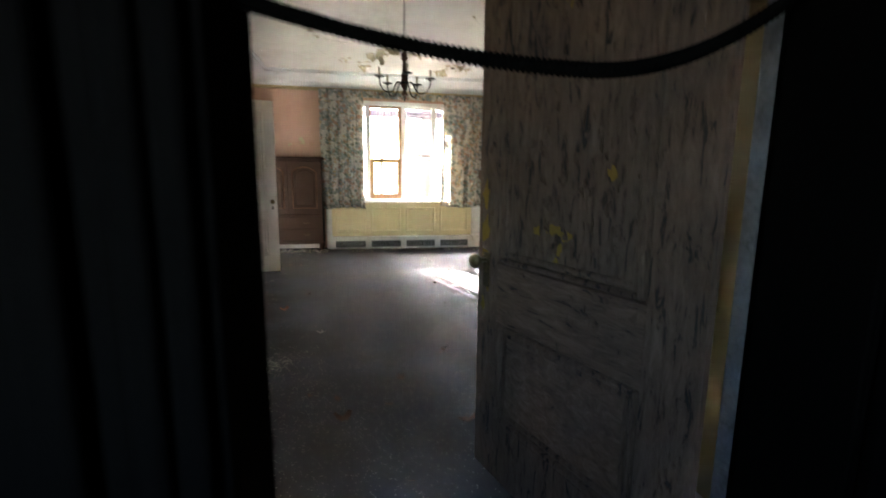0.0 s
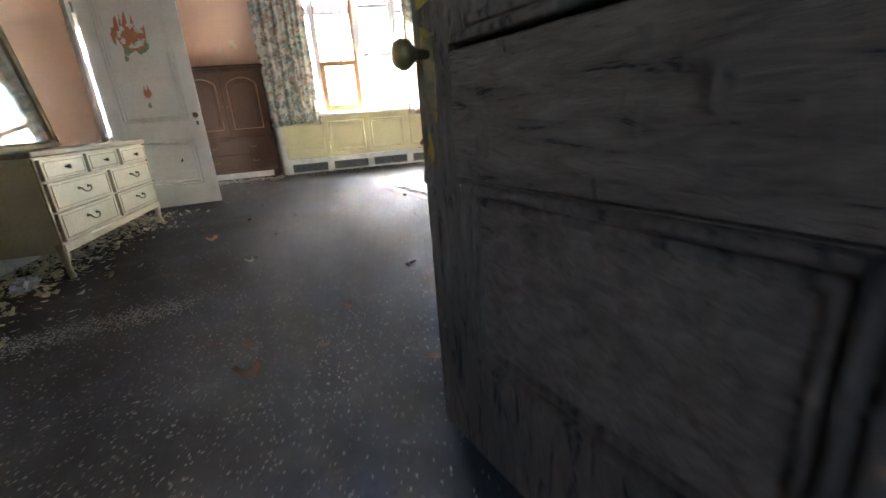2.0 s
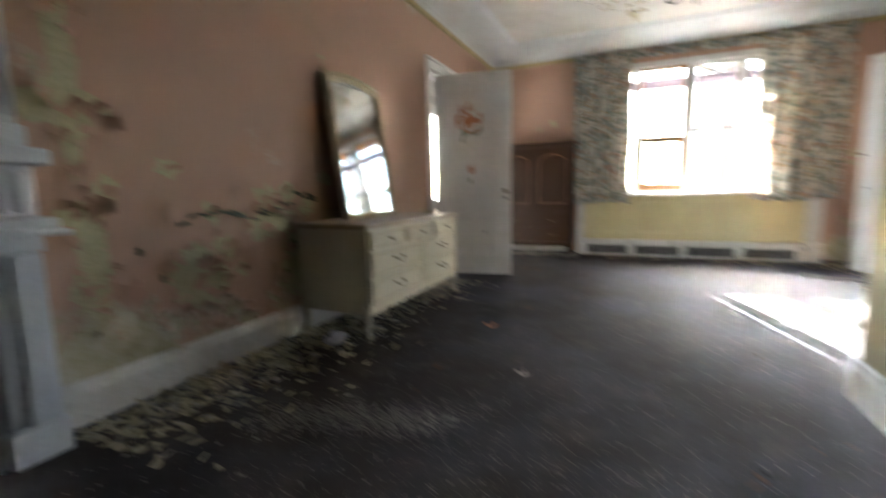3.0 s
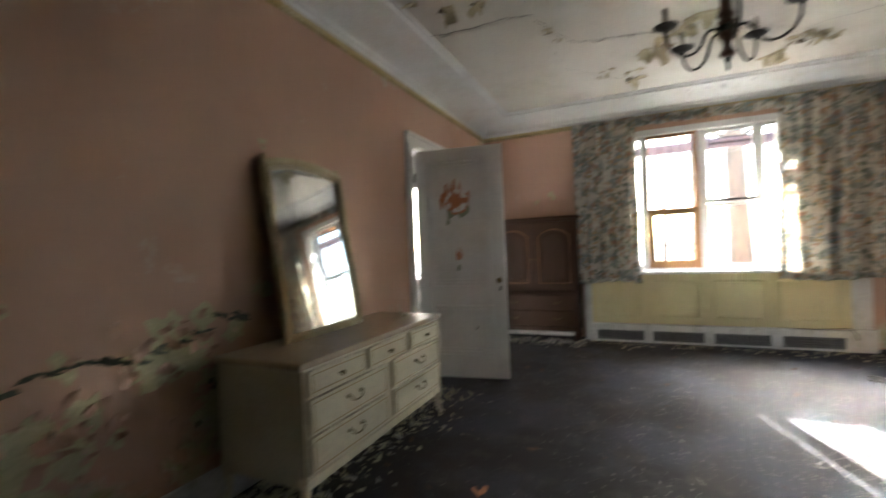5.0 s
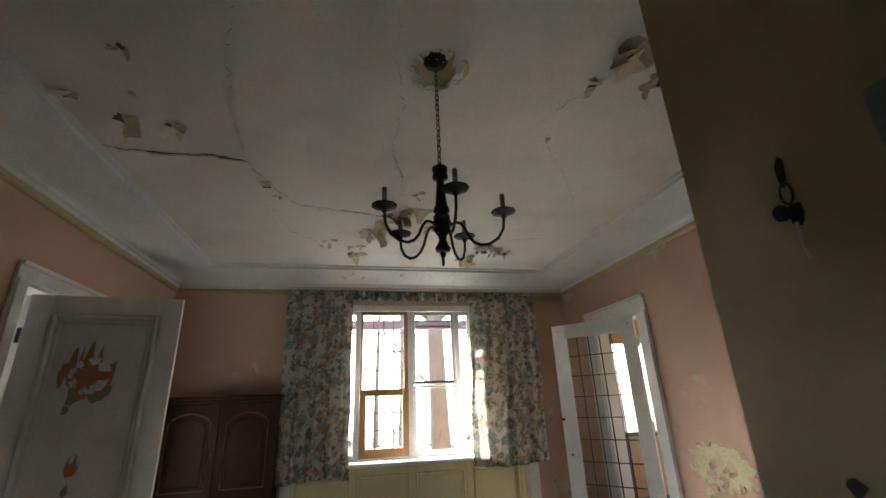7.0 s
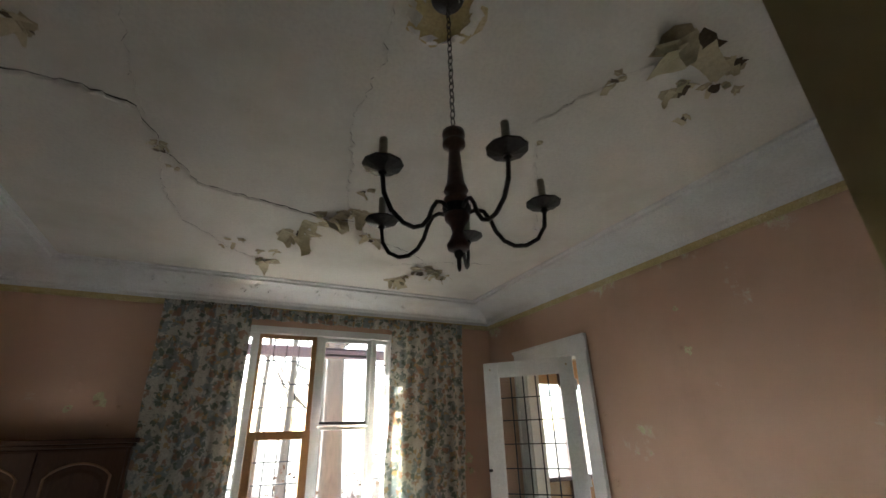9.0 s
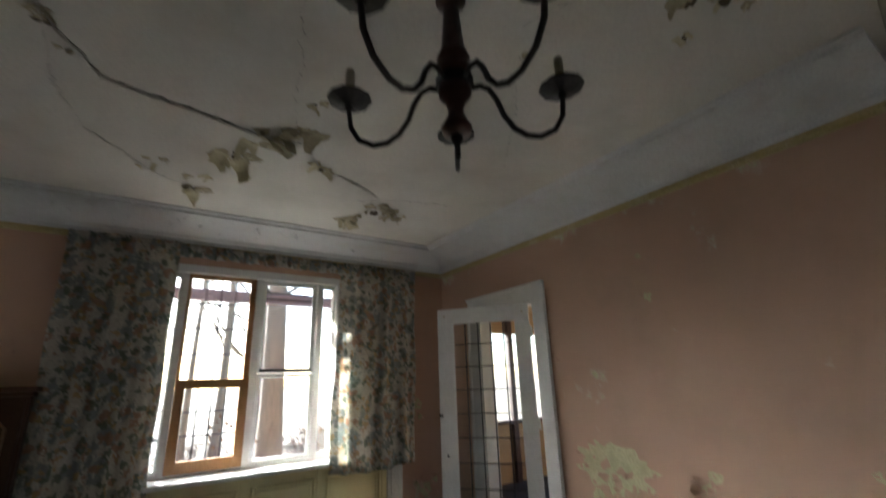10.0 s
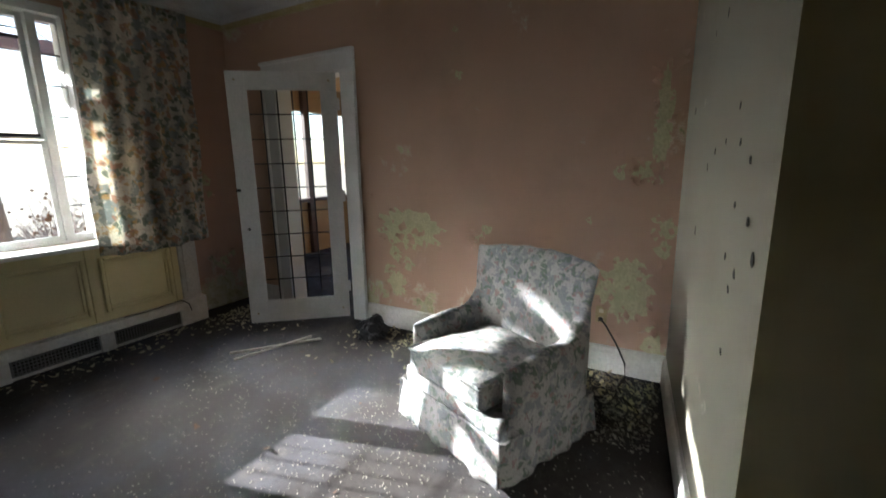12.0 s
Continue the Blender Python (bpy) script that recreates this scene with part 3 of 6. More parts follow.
# ---- fireplace on the west wall ----
fp = thing("fireplace", pose(W, 1.265, 0, 0, 0, 90) @ Matrix.Diagonal((1, 1, 0.955, 1)), "grey-white painted wooden fireplace mantel with fluted frieze and overmantel", "fireplace")
# local x along the wall (to +y of the room), local -y into the room
for s in (-1, 1):
    part("pilaster", boxes((s * 0.52 - 0.09, s * 0.52 + 0.09, -0.17, -0.002, 0.0, 0.14), (s * 0.52 - 0.08, s * 0.52 + 0.08, -0.15, -0.002, 0.141, 0.80), (s * 0.54 - 0.045, s * 0.54 + 0.045, -0.168, -0.151, 0.141, 0.80), bevel=0.01), GREYWHITE, fp)
    col = part("column", boxes((s * 0.525 - 0.085, s * 0.525 + 0.085, -0.13, -0.002, 1.181, 1.27), (s * 0.525 - 0.07, s * 0.525 + 0.07, -0.11, -0.002, 1.271, 1.90), (s * 0.525 - 0.085, s * 0.525 + 0.085, -0.13, -0.002, 1.901, 2.0), bevel=0.008), GREYWHITE, fp)
    for q in range(4):
        part("flute", lathe([(0.009, 1.30), (0.013, 1.315), (0.013, 1.86), (0.009, 1.875)], 8, m=Matrix.Translation((s * 0.525 - 0.048 + 0.032 * q, -0.111, 0))), GREYWHITE, col, smooth=True)
part("frieze", boxes((-0.61, 0.61, -0.15, -0.002, 0.801, 0.86), (-0.60, 0.60, -0.16, -0.002, 0.93, 1.12), bevel=0.006), GREYWHITE, fp)
part("lower_shelf", boxes((-0.66, 0.66, -0.235, -0.002, 0.861, 0.885), (-0.64, 0.64, -0.21, -0.002, 0.886, 0.929), bevel=0.008), GREYWHITE, fp)
part("upper_shelf", boxes((-0.635, 0.635, -0.215, -0.002, 1.121, 1.18), bevel=0.01), GREYWHITE, fp)
for k in range(28):
    x = -0.55 + k * 0.0405
    part("flute", lathe([(0.013, 0.95), (0.016, 0.96), (0.016, 1.09), (0.013, 1.10)], 8, m=Matrix.Translation((x, -0.163, 0))), GREYWHITE, fp, smooth=True)
for q in ((-0.44, 0.44, -0.10, -0.002, 0.58, 0.80), (-0.44, -0.30, -0.10, -0.002, 0, 0.579), (0.30, 0.44, -0.10, -0.002, 0, 0.579)):
    part("surround", boxes(q, bevel=0.003), GREYWHITE, fp)
part("surround_bead", boxes((-0.44, 0.44, -0.125, -0.1005, 0.74, 0.77), (0.405, 0.43, -0.125, -0.1005, 0, 0.739), (-0.43, -0.405, -0.125, -0.1005, 0, 0.739), bevel=0.005), GREYWHITE, fp)
part("firebox", boxes((-0.30, 0.30, -0.03, -0.003, 0.0, 0.579)), BLACK, fp, "soot-black firebox")
part("overmantel_panel", boxes((-0.435, 0.435, -0.03, -0.002, 1.181, 2.0), bevel=0.004), GREYWHITE, fp)
for q in ((-0.43, 0.43, -0.05, -0.0301, 1.25, 1.29), (-0.43, -0.37, -0.05, -0.0301, 1.291, 2.0), (0.37, 0.43, -0.05, -0.0301, 1.291, 2.0)):
    part("overmantel_moulding", boxes(q, bevel=0.004), GREYWHITE, fp)
part("overmantel_head", boxes((-0.64, 0.64, -0.18, -0.002, 2.001, 2.09), bevel=0.01), GREYWHITE, fp)

# ---- dresser with its leaning mirror ----
dr = thing("dresser", pose(-1.56, 4.06, 0, 0, 0, 90) @ Matrix.Diagonal((1.0, 1, 0.965, 1)), "cream lacquered dresser with gilt-lined drawers on curved legs", "dresser")
DL, DD = 0.76, 0.56
part("carcass", boxes((-DL + 0.012, DL - 0.012, 0.012, DD, 0.17, 0.745), bevel=0.006), CREAM, dr)
DUSTTOP = worn("dusty_brown_top", (0.40, 0.31, 0.20), (0.27, 0.20, 0.13), 6, 0.4, 0.6, 60, dark=0.8)
part("top", boxes((-DL - 0.012, DL + 0.012, -0.012, DD + 0.005, 0.7455, 0.782), bevel=0.01), DUSTTOP, dr, "dusty tan top with worn edge")
part("apron", boxes((-DL + 0.02, DL - 0.02, -0.004, 0.011, 0.165, 0.215), bevel=0.004), CREAM, dr)
def drawer(x0, x1, z0, z1, pulls):
    d = part("drawer", boxes((x0, x1, -0.012, 0.0115, z0, z1), bevel=0.004), CREAM, dr)
    part("gilt_line", frame_bm(x0 + 0.022, x1 - 0.022, z0 + 0.016, z1 - 0.016, -0.0155, -0.0122, 0.006, 0.006, 0.006, 0.006, 0.001), GILT, d, "dull gilt line")
    xm = (x0 + x1) / 2
    zm = (z0 + z1) / 2
    if pulls == "bail":
        part("handle", tube([(xm + 0.055 * math.cos(a), -0.03 - 0.01 * math.sin(a), zm + 0.018 - 0.03 * math.sin(a)) for a in [math.pi * q / 10 for q in range(11)]] , 0.0045, 6), BRASS, d, "aged brass bail pull", True)
        for s in (-1, 1):
            part("handle_post", lathe([(0.011, 0), (0.011, 0.004), (0.005, 0.006), (0.005, 0.02)], 10, m=Matrix.Translation((xm + s * 0.055, -0.0125, zm + 0.018)) @ Matrix.Rotation(math.pi / 2, 4, "X")), BRASS, d)
    else:
        part("handle", lathe([(0.006, 0), (0.006, 0.012), (0.014, 0.02), (0.012, 0.028), (0.004, 0.031)], 12, m=Matrix.Translation((xm, -0.0125, zm)) @ Matrix.Rotation(math.pi / 2, 4, "X")), BRASS, d, "aged brass knob", True)
for x0, x1 in ((-0.72, -0.26), (-0.22, 0.20), (0.26, 0.72)):
    drawer(x0, x1, 0.605, 0.73, "knob")
for x0, x1 in ((-0.72, -0.03), (0.03, 0.72)):
    for z0, z1 in ((0.23, 0.405), (0.415, 0.59)):
        drawer(x0, x1, z0, z1, "bail")
for sx in (-1, 1):
    for y in (0.03, DD - 0.04):
        o = -1 if y < 0.2 else 1
        part("leg", tube([(sx * (DL - 0.035), y, 0.22), (sx * (DL - 0.028), y + o * 0.008, 0.15), (sx * (DL - 0.03), y + o * 0.004, 0.08), (sx * (DL - 0.015), y + o * 0.022, 0.0)], [0.03, 0.026, 0.016, 0.018], 10), CREAM, dr, smooth=True)
for x in (-DL + 0.004, DL - 0.011):
    part("edge_line", boxes((x, x + 0.007, 0.0, 0.011, 0.2, 0.74), bevel=0.002), GILT, dr, "dull gilt edge worn through")

MW, MH = 0.72, 1.11
mi = thing("dresser_mirror", pose(-1.93, 3.96, 0.757, 0, 0, 90) @ pose(0, 0, 0, -8.0), "gilt framed mirror with arched top leaning on the wall", "mirror")
def arch(x, w, h, rise):
    return h + rise * (1 - (2 * x / w) ** 2)
bm = bmesh.new()
n = 24
out_, in_ = [], []
for i in range(n + 1):
    x = -MW / 2 + MW * i / n
    out_.append((x, arch(x, MW, MH - 0.05, 0.05)))
    xi = -MW / 2 + 0.045 + (MW - 0.09) * i / n
    in_.append((xi, arch(xi, MW - 0.09, MH - 0.115, 0.05)))
out_ = [(-MW / 2, 0)] + out_ + [(MW / 2, 0)]
in_ = [(-MW / 2 + 0.045, 0.045)] + in_ + [(MW / 2 - 0.045, 0.045)]
L = len(out_)
def ringv(pts, y):
    return [bm.verts.new((x, y, z)) for x, z in pts]
mid = [((a[0] + c[0]) / 2, (a[1] + c[1]) / 2) for a, c in zip(out_, in_)]
R = [ringv(out_, 0.02), ringv(out_, -0.012), ringv(mid, -0.024), ringv(in_, -0.008), ringv(in_, 0.02)]
for a, c in zip(R, R[1:] + R[:1]):
    for i in range(L):
        bm.faces.new((a[i], a[(i + 1) % L], c[(i + 1) % L], c[i]))
part("frame", bm, worn("worn_gilt_cream", (0.46, 0.38, 0.23), (0.26, 0.19, 0.09), 9, 0.5, 0.7, 60), mi, "worn cream and gilt frame")
bm = bmesh.new()
bm.faces.new([bm.verts.new((x, 0.0, z)) for x, z in in_])
bmesh.ops.solidify(bm, geom=bm.faces[:], thickness=0.004)
part("glass", bm, MIRROR, mi, "spotted mirror glass")
part("backboard", boxes((-MW / 2 + 0.02, MW / 2 - 0.02, 0.0205, 0.03, 0.02, MH - 0.06)), WALNUT, mi)
for s in (-1, 1):
    part("finial", lathe([(0.012, 0), (0.016, 0.012), (0.009, 0.022), (0.014, 0.032), (0.003, 0.045)], 10, m=Matrix.Translation((s * (MW / 2 - 0.03), 0, MH - 0.05))), GILT, mi, smooth=True)
part("gilt_bead", tube([(x * 0.985, -0.022, z * 0.99 + 0.006) for x, z in mid], 0.006, 6, closed=True), GILT, mi)

# scraps lying on the dresser
bm = bmesh.new()
for k in range(6):
    curl(bm, pose(-1.70 - 0.08 * rnd.random(), 4.46 + 0.06 * k * rnd.random() + 0.02 * k, 0.756, 0, 0, rnd.uniform(0, 360)), rnd.uniform(0.05, 0.1), rnd.uniform(0.3, 0.9))
tagged(part("paint_scraps", bm, FLAKE), "curled paint scraps lying on the dresser top", "debris", kind="stuff")

# ---- white panelled door in the west doorway ----
wd = thing("panelled_door", pose(-2.098, 5.555, 0.015, 0, 0, 8.4), "white two-panel door standing open, paint peeled in patches", "door")
WW, WH = 0.85, 2.205
part("leaf", frame_bm(0, WW, 0, WH, 0, 0.04, 0.125, 0.12, 0.22, 0.12), WHITE, wd)
part("lock_rail", boxes((0.125, WW - 0.12, 0, 0.04, 0.70, 0.88), bevel=0.003), WHITE, wd)
for z0, z1 in ((0.22, 0.70), (0.88, WH - 0.12)):
    part("panel", boxes((0.133, WW - 0.128, 0.018, 0.03, z0 + 0.008, z1 - 0.008)), WHITE, wd)
    part("panel_back", boxes((0.126, WW - 0.121, 0.0302, 0.034, z0 + 0.001, z1 - 0.001)), WHITE, wd)
    part("panel_moulding", frame_bm(0.133, WW - 0.128, z0 + 0.008, z1 - 0.008, -0.014, 0.0175, 0.028, 0.028, 0.028, 0.028, 0.011), WHITE, wd)
    part("panel_bead", frame_bm(0.168, WW - 0.163, z0 + 0.043, z1 - 0.043, 0.003, 0.0175, 0.02, 0.02, 0.02, 0.02, 0.007), WHITE, wd)
UNDER = worn("bare_orange_primer", (0.50, 0.22, 0.11), (0.36, 0.16, 0.08), 14, 0.8, 0.7, 60)
MOSS = worn("green_under_paint", (0.25, 0.29, 0.20), (0.35, 0.37, 0.29), 14, 0.8, 0.7, 60)
bm = bmesh.new()
vm = Matrix.Rotation(math.pi / 2, 4, "X")
fz = Matrix.Translation((0, 0.0175, 0)) @ vm
rg = random.Random(3)
def torn(x0, x1, zb, zt, n_, up):
    """A torn patch: rounded below, long ragged fingers above."""
    lo_, hi_ = [], []
    for k in range(n_ + 1):
        u = k / n_
        x = x0 + (x1 - x0) * u
        arc = math.sqrt(max(0.0, 1 - (2 * u - 1) ** 2))
        lo_.append((x + rg.uniform(-.006, .006), zt - (zt - zb) * arc * rg.uniform(0.75, 1.05)))
        hi_.append((x + rg.uniform(-.008, .008), zt + up * rg.choice((0.05, 0.2, 0.9, 1.0, 0.35)) * (0.4 + 0.6 * arc)))
    vs_ = [[bm.verts.new(fz @ Vector((x, z, t))) for x, z in q] for t in (0.0, 0.0016) for q in (lo_, hi_)]
    for k in range(n_):
        bm.faces.new((vs_[2][k], vs_[2][k + 1], vs_[3][k + 1], vs_[3][k]))
    return None
torn(0.27, 0.53, 1.56, 1.72, 16, 0.20)
torn(0.235, 0.275, 1.62, 1.72, 5, 0.16)
torn(0.375, 0.445, 1.12, 1.17, 7, 0.09)
part("bare_patch", bm, UNDER, wd, "peeled patch showing orange primer")
bm = bmesh.new()
for x, z, r, ry in ((0.34, 1.58, 0.05, 0.9), (0.45, 1.57, 0.045, 0.8), (0.31, 1.50, 0.018, 2), (0.40, 1.05, 0.014, 2.4), (0.50, 1.60, 0.03, 1.3)):
    blob(bm, x, z, r, fz, 11, 0.35, 0.0008, rg, ry)
part("stained_patch", bm, MOSS, wd, "greenish stained paint")
bm = bmesh.new()
for k in range(26):
    a = rg.uniform(0, 6.28)
    curl(bm, Matrix.Translation((0.40 + 0.11 * math.cos(a), 0.0165, 1.70 + 0.11 * math.sin(a))) @ vm @ Matrix.Rotation(a + math.pi + rg.uniform(-.6, .6), 4, "Z"), rg.uniform(0.02, 0.06), rg.uniform(0.5, 1.4), rg, n=3)
tagged(part("paint_curls", bm, WHITE, wd), kind="stuff")
part("knob", lathe([(0.02, 0), (0.02, 0.004), (0.009, 0.007), (0.009, 0.03), (0.026, 0.042), (0.028, 0.052), (0.018, 0.064), (0.004, 0.067)], 16, m=Matrix.Translation((WW - 0.055, -0.0005, 0.93)) @ Matrix.Rotation(math.pi / 2, 4, "X")), BRASS, wd, "dark brass knob", True)
part("keyhole", boxes((WW - 0.065, WW - 0.045, -0.003, -0.0005, 0.83, 0.87), bevel=0.001), BLACK, wd)
part("coat_hook", tube([(0.56, 0.011, 0.47), (0.56, -0.025, 0.47), (0.57, -0.04, 0.485), (0.575, -0.03, 0.50)], 0.007, 6), BLACK, wd)
for z in (0.3, 1.9):
    part("hinge", boxes((-0.018, -0.001, -0.012, 0.012, z, z + 0.09), bevel=0.002), IRON, wd)

# ---- walnut armoire ----
ar = thing("armoire", pose(-1.39, 7.49, 0) @ Matrix.Diagonal((1, 1, 1.018, 1)), "dark walnut armoire with arched panel doors over drawers", "armoire")
AW = 0.56
part("body", boxes((-AW, AW, 0.02, 0.35, 0.12, 1.53), bevel=0.006), WALNUT, ar)
part("cornice", boxes((-AW - 0.015, AW + 0.015, -0.015, 0.352, 1.531, 1.56), (-AW - 0.035, AW + 0.035, -0.035, 0.354, 1.561, 1.595), bevel=0.008), WALNUT, ar)
part("waist_moulding", boxes((-AW - 0.015, AW + 0.015, -0.012, 0.019, 0.60, 0.635), bevel=0.008), WALNUT, ar)
part("base", boxes((-AW - 0.015, AW + 0.015, -0.012, 0.019, 0.12, 0.18), bevel=0.008), WALNUT, ar)
WALNUTLINE = worn("worn_walnut_edge", (0.24, 0.12, 0.055), (0.15, 0.07, 0.03), 9, 0.45, 0.6, 60)
for x0, x1 in ((-AW + 0.02, -0.005), (0.005, AW - 0.02)):
    d = part("door", boxes((x0, x1, 0.0, 0.0195, 0.65, 1.515), bevel=0.003), WALNUT, ar)
    a0, a1 = x0 + 0.07, x1 - 0.07
    pts = [(a0, 0.74), (a1, 0.74), (a1, 1.34)] + [(a1 + (a0 - a1) * q / 12, 1.34 + 0.09 * math.sin(math.pi * q / 12) ** 0.7) for q in range(1, 12)] + [(a0, 1.34)]
    part("panel_moulding", tube([(x, -0.004, z) for x, z in pts], 0.009, 6, closed=True), WALNUTLINE, d, smooth=True)
    bm = bmesh.new()
    inner = [(a0 + 0.03 + (x - a0) * (a1 - a0 - 0.06) / (a1 - a0), 0.77 + (z - 0.74) * 0.9) for x, z in pts]
    cx_, cz_ = (a0 + a1) / 2, 1.05
    fr = [bm.verts.new((cx_ + (x - cx_) * 0.86, -0.010, cz_ + (z - cz_) * 0.93)) for x, z in inner]
    bk = [bm.verts.new((x, -0.0008, z)) for x, z in inner]
    c_ = bm.verts.new((cx_, -0.010, cz_))
    for q in range(len(inner)):
        w_ = (q + 1) % len(inner)
        bm.faces.new((fr[q], fr[w_], c_))
        bm.faces.new((bk[q], bk[w_], fr[w_], fr[q]))
    part("raised_panel", bm, WALNUT, d)
    part("handle", lathe([(0.005, 0), (0.005, 0.012), (0.012, 0.018), (0.003, 0.026)], 10, m=Matrix.Translation((x1 - 0.03 if x0 < -0.1 else x0 + 0.03, -0.001, 1.05)) @ Matrix.Rotation(math.pi / 2, 4, "X")), BRASS, d)
for z0, z1 in ((0.19, 0.385), (0.395, 0.59)):
    d = part("drawer", boxes((-AW + 0.03, AW - 0.03, 0.0, 0.0195, z0, z1), bevel=0.006), WALNUT, ar)
    for x in (-0.28, 0.28):
        part("handle", tube([(x - 0.045, -0.002, z0 + 0.11), (x - 0.04, -0.022, z0 + 0.095), (x, -0.026, z0 + 0.085), (x + 0.04, -0.022, z0 + 0.095), (x + 0.045, -0.002, z0 + 0.11)], 0.005, 6), BRASS, d)
for sx in (-1, 1):
    for y in (0.02, 0.31):
        part("foot", lathe([(0.022, 0), (0.03, 0.02), (0.036, 0.06), (0.03, 0.10), (0.034, 0.119)], 12, m=Matrix.Translation((sx * (AW - 0.04), y + 0.02, 0))), WALNUT, ar, smooth=True)

# ---- north window ----
win = tagged(new("window_1"), "white mullioned window with an orange wood storm sash and leaded panes", "window", kind="structure")
win.matrix_world = Matrix.Translation((-0.008, 0, 0.0156)) @ Matrix.Diagonal((1, 1, 1.02, 1))
Y0 = N + 0.05
VZ0, VZ1 = 0.85, 2.592                         # sill and head in the window's own height
LEAD = worn("lead_came", (0.045, 0.045, 0.05), (0.09, 0.09, 0.09), 20, 0.6, 0.5, 90, metal=0.3)
part("window_frame", boxes((WX0 + 0.009, WX0 + 0.029, N - 0.01, N + 0.2, VZ0, VZ1), (WX1 - 0.012, WX1 + 0.008, N - 0.01, N + 0.2, VZ0, VZ1), (WX0 + 0.02, WX1 - 0.02, N - 0.01, N + 0.2, VZ1 - 0.07, VZ1), (WX0 + 0.02, WX1 - 0.02, N + 0.03, N + 0.2, VZ0, VZ0 + 0.02), bevel=0.003), WHITE, win)
for x0, x1 in ((-0.04, 0.018), (0.60, 0.665), (1.205, 1.26)):
    part("mullion", boxes((x0, x1, Y0 - 0.02, Y0 + 0.10, VZ0 + 0.02, VZ1 - 0.07), bevel=0.006), WHITE, win)
part("window_sill", boxes((WX0 - 0.03, WX1 + 0.03, 7.60, N + 0.03, VZ0 - 0.035, VZ0 - 0.001), bevel=0.008), WHITE, win)
def pane(x0, x1, z0, z1, y, cols, rows_, parent, bars=0.011):
    g = part("pane", boxes((x0, x1, y, y + 0.004, z0, z1)), GLASS, parent)
    g.visible_shadow = False
    for k in range(1, cols):
        x = x0 + (x1 - x0) * k / cols
        part("lead_bar", boxes((x - bars / 2, x + bars / 2, y - 0.004, y - 0.0005, z0, z1)), LEAD, parent)
    for k in range(1, rows_):
        z = z0 + (z1 - z0) * k / rows_
        part("lead_bar", boxes((x0, x1, y - 0.0075, y - 0.0042, z - bars / 2, z + bars / 2)), LEAD, parent)
s1 = part("storm_sash_upper", frame_bm(0.019, 0.599, 1.56, 2.52, Y0 - 0.005, Y0 + 0.025, 0.028, 0.05, 0.03, 0.04), OAK, win, "orange stained upper sash")
pane(0.047, 0.549, 1.59, 2.48, Y0 + 0.012, 4, 4, s1)
s2 = part("storm_sash_lower", frame_bm(0.019, 0.599, 0.872, 1.60, Y0 - 0.045, Y0 - 0.008, 0.075, 0.075, 0.095, 0.075), OAK, win, "orange stained lower sash")
pane(0.094, 0.524, 0.967, 1.525, Y0 - 0.025, 4, 3, s2)
s3 = part("sash_upper", frame_bm(0.666, 1.204, 1.64, 2.52, Y0 + 0.03, Y0 + 0.06, 0.035, 0.035, 0.03, 0.035), WHITE, win)
pane(0.701, 1.169, 1.67, 2.485, Y0 + 0.045, 1, 1, s3)
part("lead_bar", boxes((0.701, 1.169, Y0 + 0.03, Y0 + 0.036, 2.335, 2.355), (0.701, 1.169, Y0 + 0.03, Y0 + 0.036, 2.40, 2.412)), LEAD, s3)
part("meeting_rail", boxes((0.69, 1.18, Y0 + 0.012, Y0 + 0.029, 1.655, 1.68), bevel=0.002), LEAD, s3, "dark meeting rail")
s4 = part("sash_lower", frame_bm(0.666, 1.204, 0.872, 1.63, Y0 - 0.005, Y0 + 0.025, 0.035, 0.035, 0.04, 0.03), WHITE, win)
pane(0.701, 1.169, 0.912, 1.60, Y0 + 0.012, 1, 1, s4)
for x0, x1 in ((WX0 + 0.021, -0.041), (1.261, WX1 - 0.021)):
    s5 = part("sidelight", frame_bm(x0, x1, 0.872, 2.52, Y0 + 0.0, Y0 + 0.03, 0.01, 0.01, 0.04, 0.04, 0.002), WHITE, win)
    pane(x0 + 0.01, x1 - 0.01, 0.912, 2.48, Y0 + 0.018, 1, 7, s5)

# ---- panelled radiator cover under the window ----
rc = tagged(new("radiator_cover"), "cream panelled radiator cover with white base and dark grilles", "radiator cover", kind="structure")
RX0, RX1 = -0.74, 2.06
part("carcass", boxes((RX0 + 0.06, RX1 - 0.17, 7.69, N - 0.002, 0.23, WZ0 - 0.036)), CREAMPANEL, rc)
part("pilaster_west", boxes((RX0 - 0.04, RX0 + 0.055, 7.66, N - 0.002, 0.0, WZ0 - 0.036), (RX0 - 0.015, RX0 + 0.03, 7.645, 7.6595, 0.24, WZ0 - 0.036), bevel=0.006), DIRTYWHITE, rc)
part("pilaster_east", boxes((RX1 - 0.165, RX1 + 0.04, 7.62, N - 0.002, 0.0, 0.24), (RX1 - 0.15, RX1 + 0.02, 7.66, N - 0.002, 0.241, WZ0 - 0.036), (RX1 - 0.115, RX1 - 0.015, 7.645, 7.6595, 0.3, WZ0 - 0.1), bevel=0.006), DIRTYWHITE, rc)
px = [RX0 + 0.06 + (RX1 - 0.17 - RX0 - 0.06) * k / 4 for k in range(5)]
for a, c in zip(px, px[1:]):
    part("panel_moulding", frame_bm(a + 0.048, c - 0.048, 0.30, 0.76, 7.654, 7.6895, 0.03, 0.03, 0.03, 0.03, 0.012), CREAMPANEL, rc)
    part("panel_bead", frame_bm(a + 0.084, c - 0.084, 0.336, 0.724, 7.672, 7.6895, 0.014, 0.014, 0.014, 0.014, 0.003), CREAMPANEL, rc)
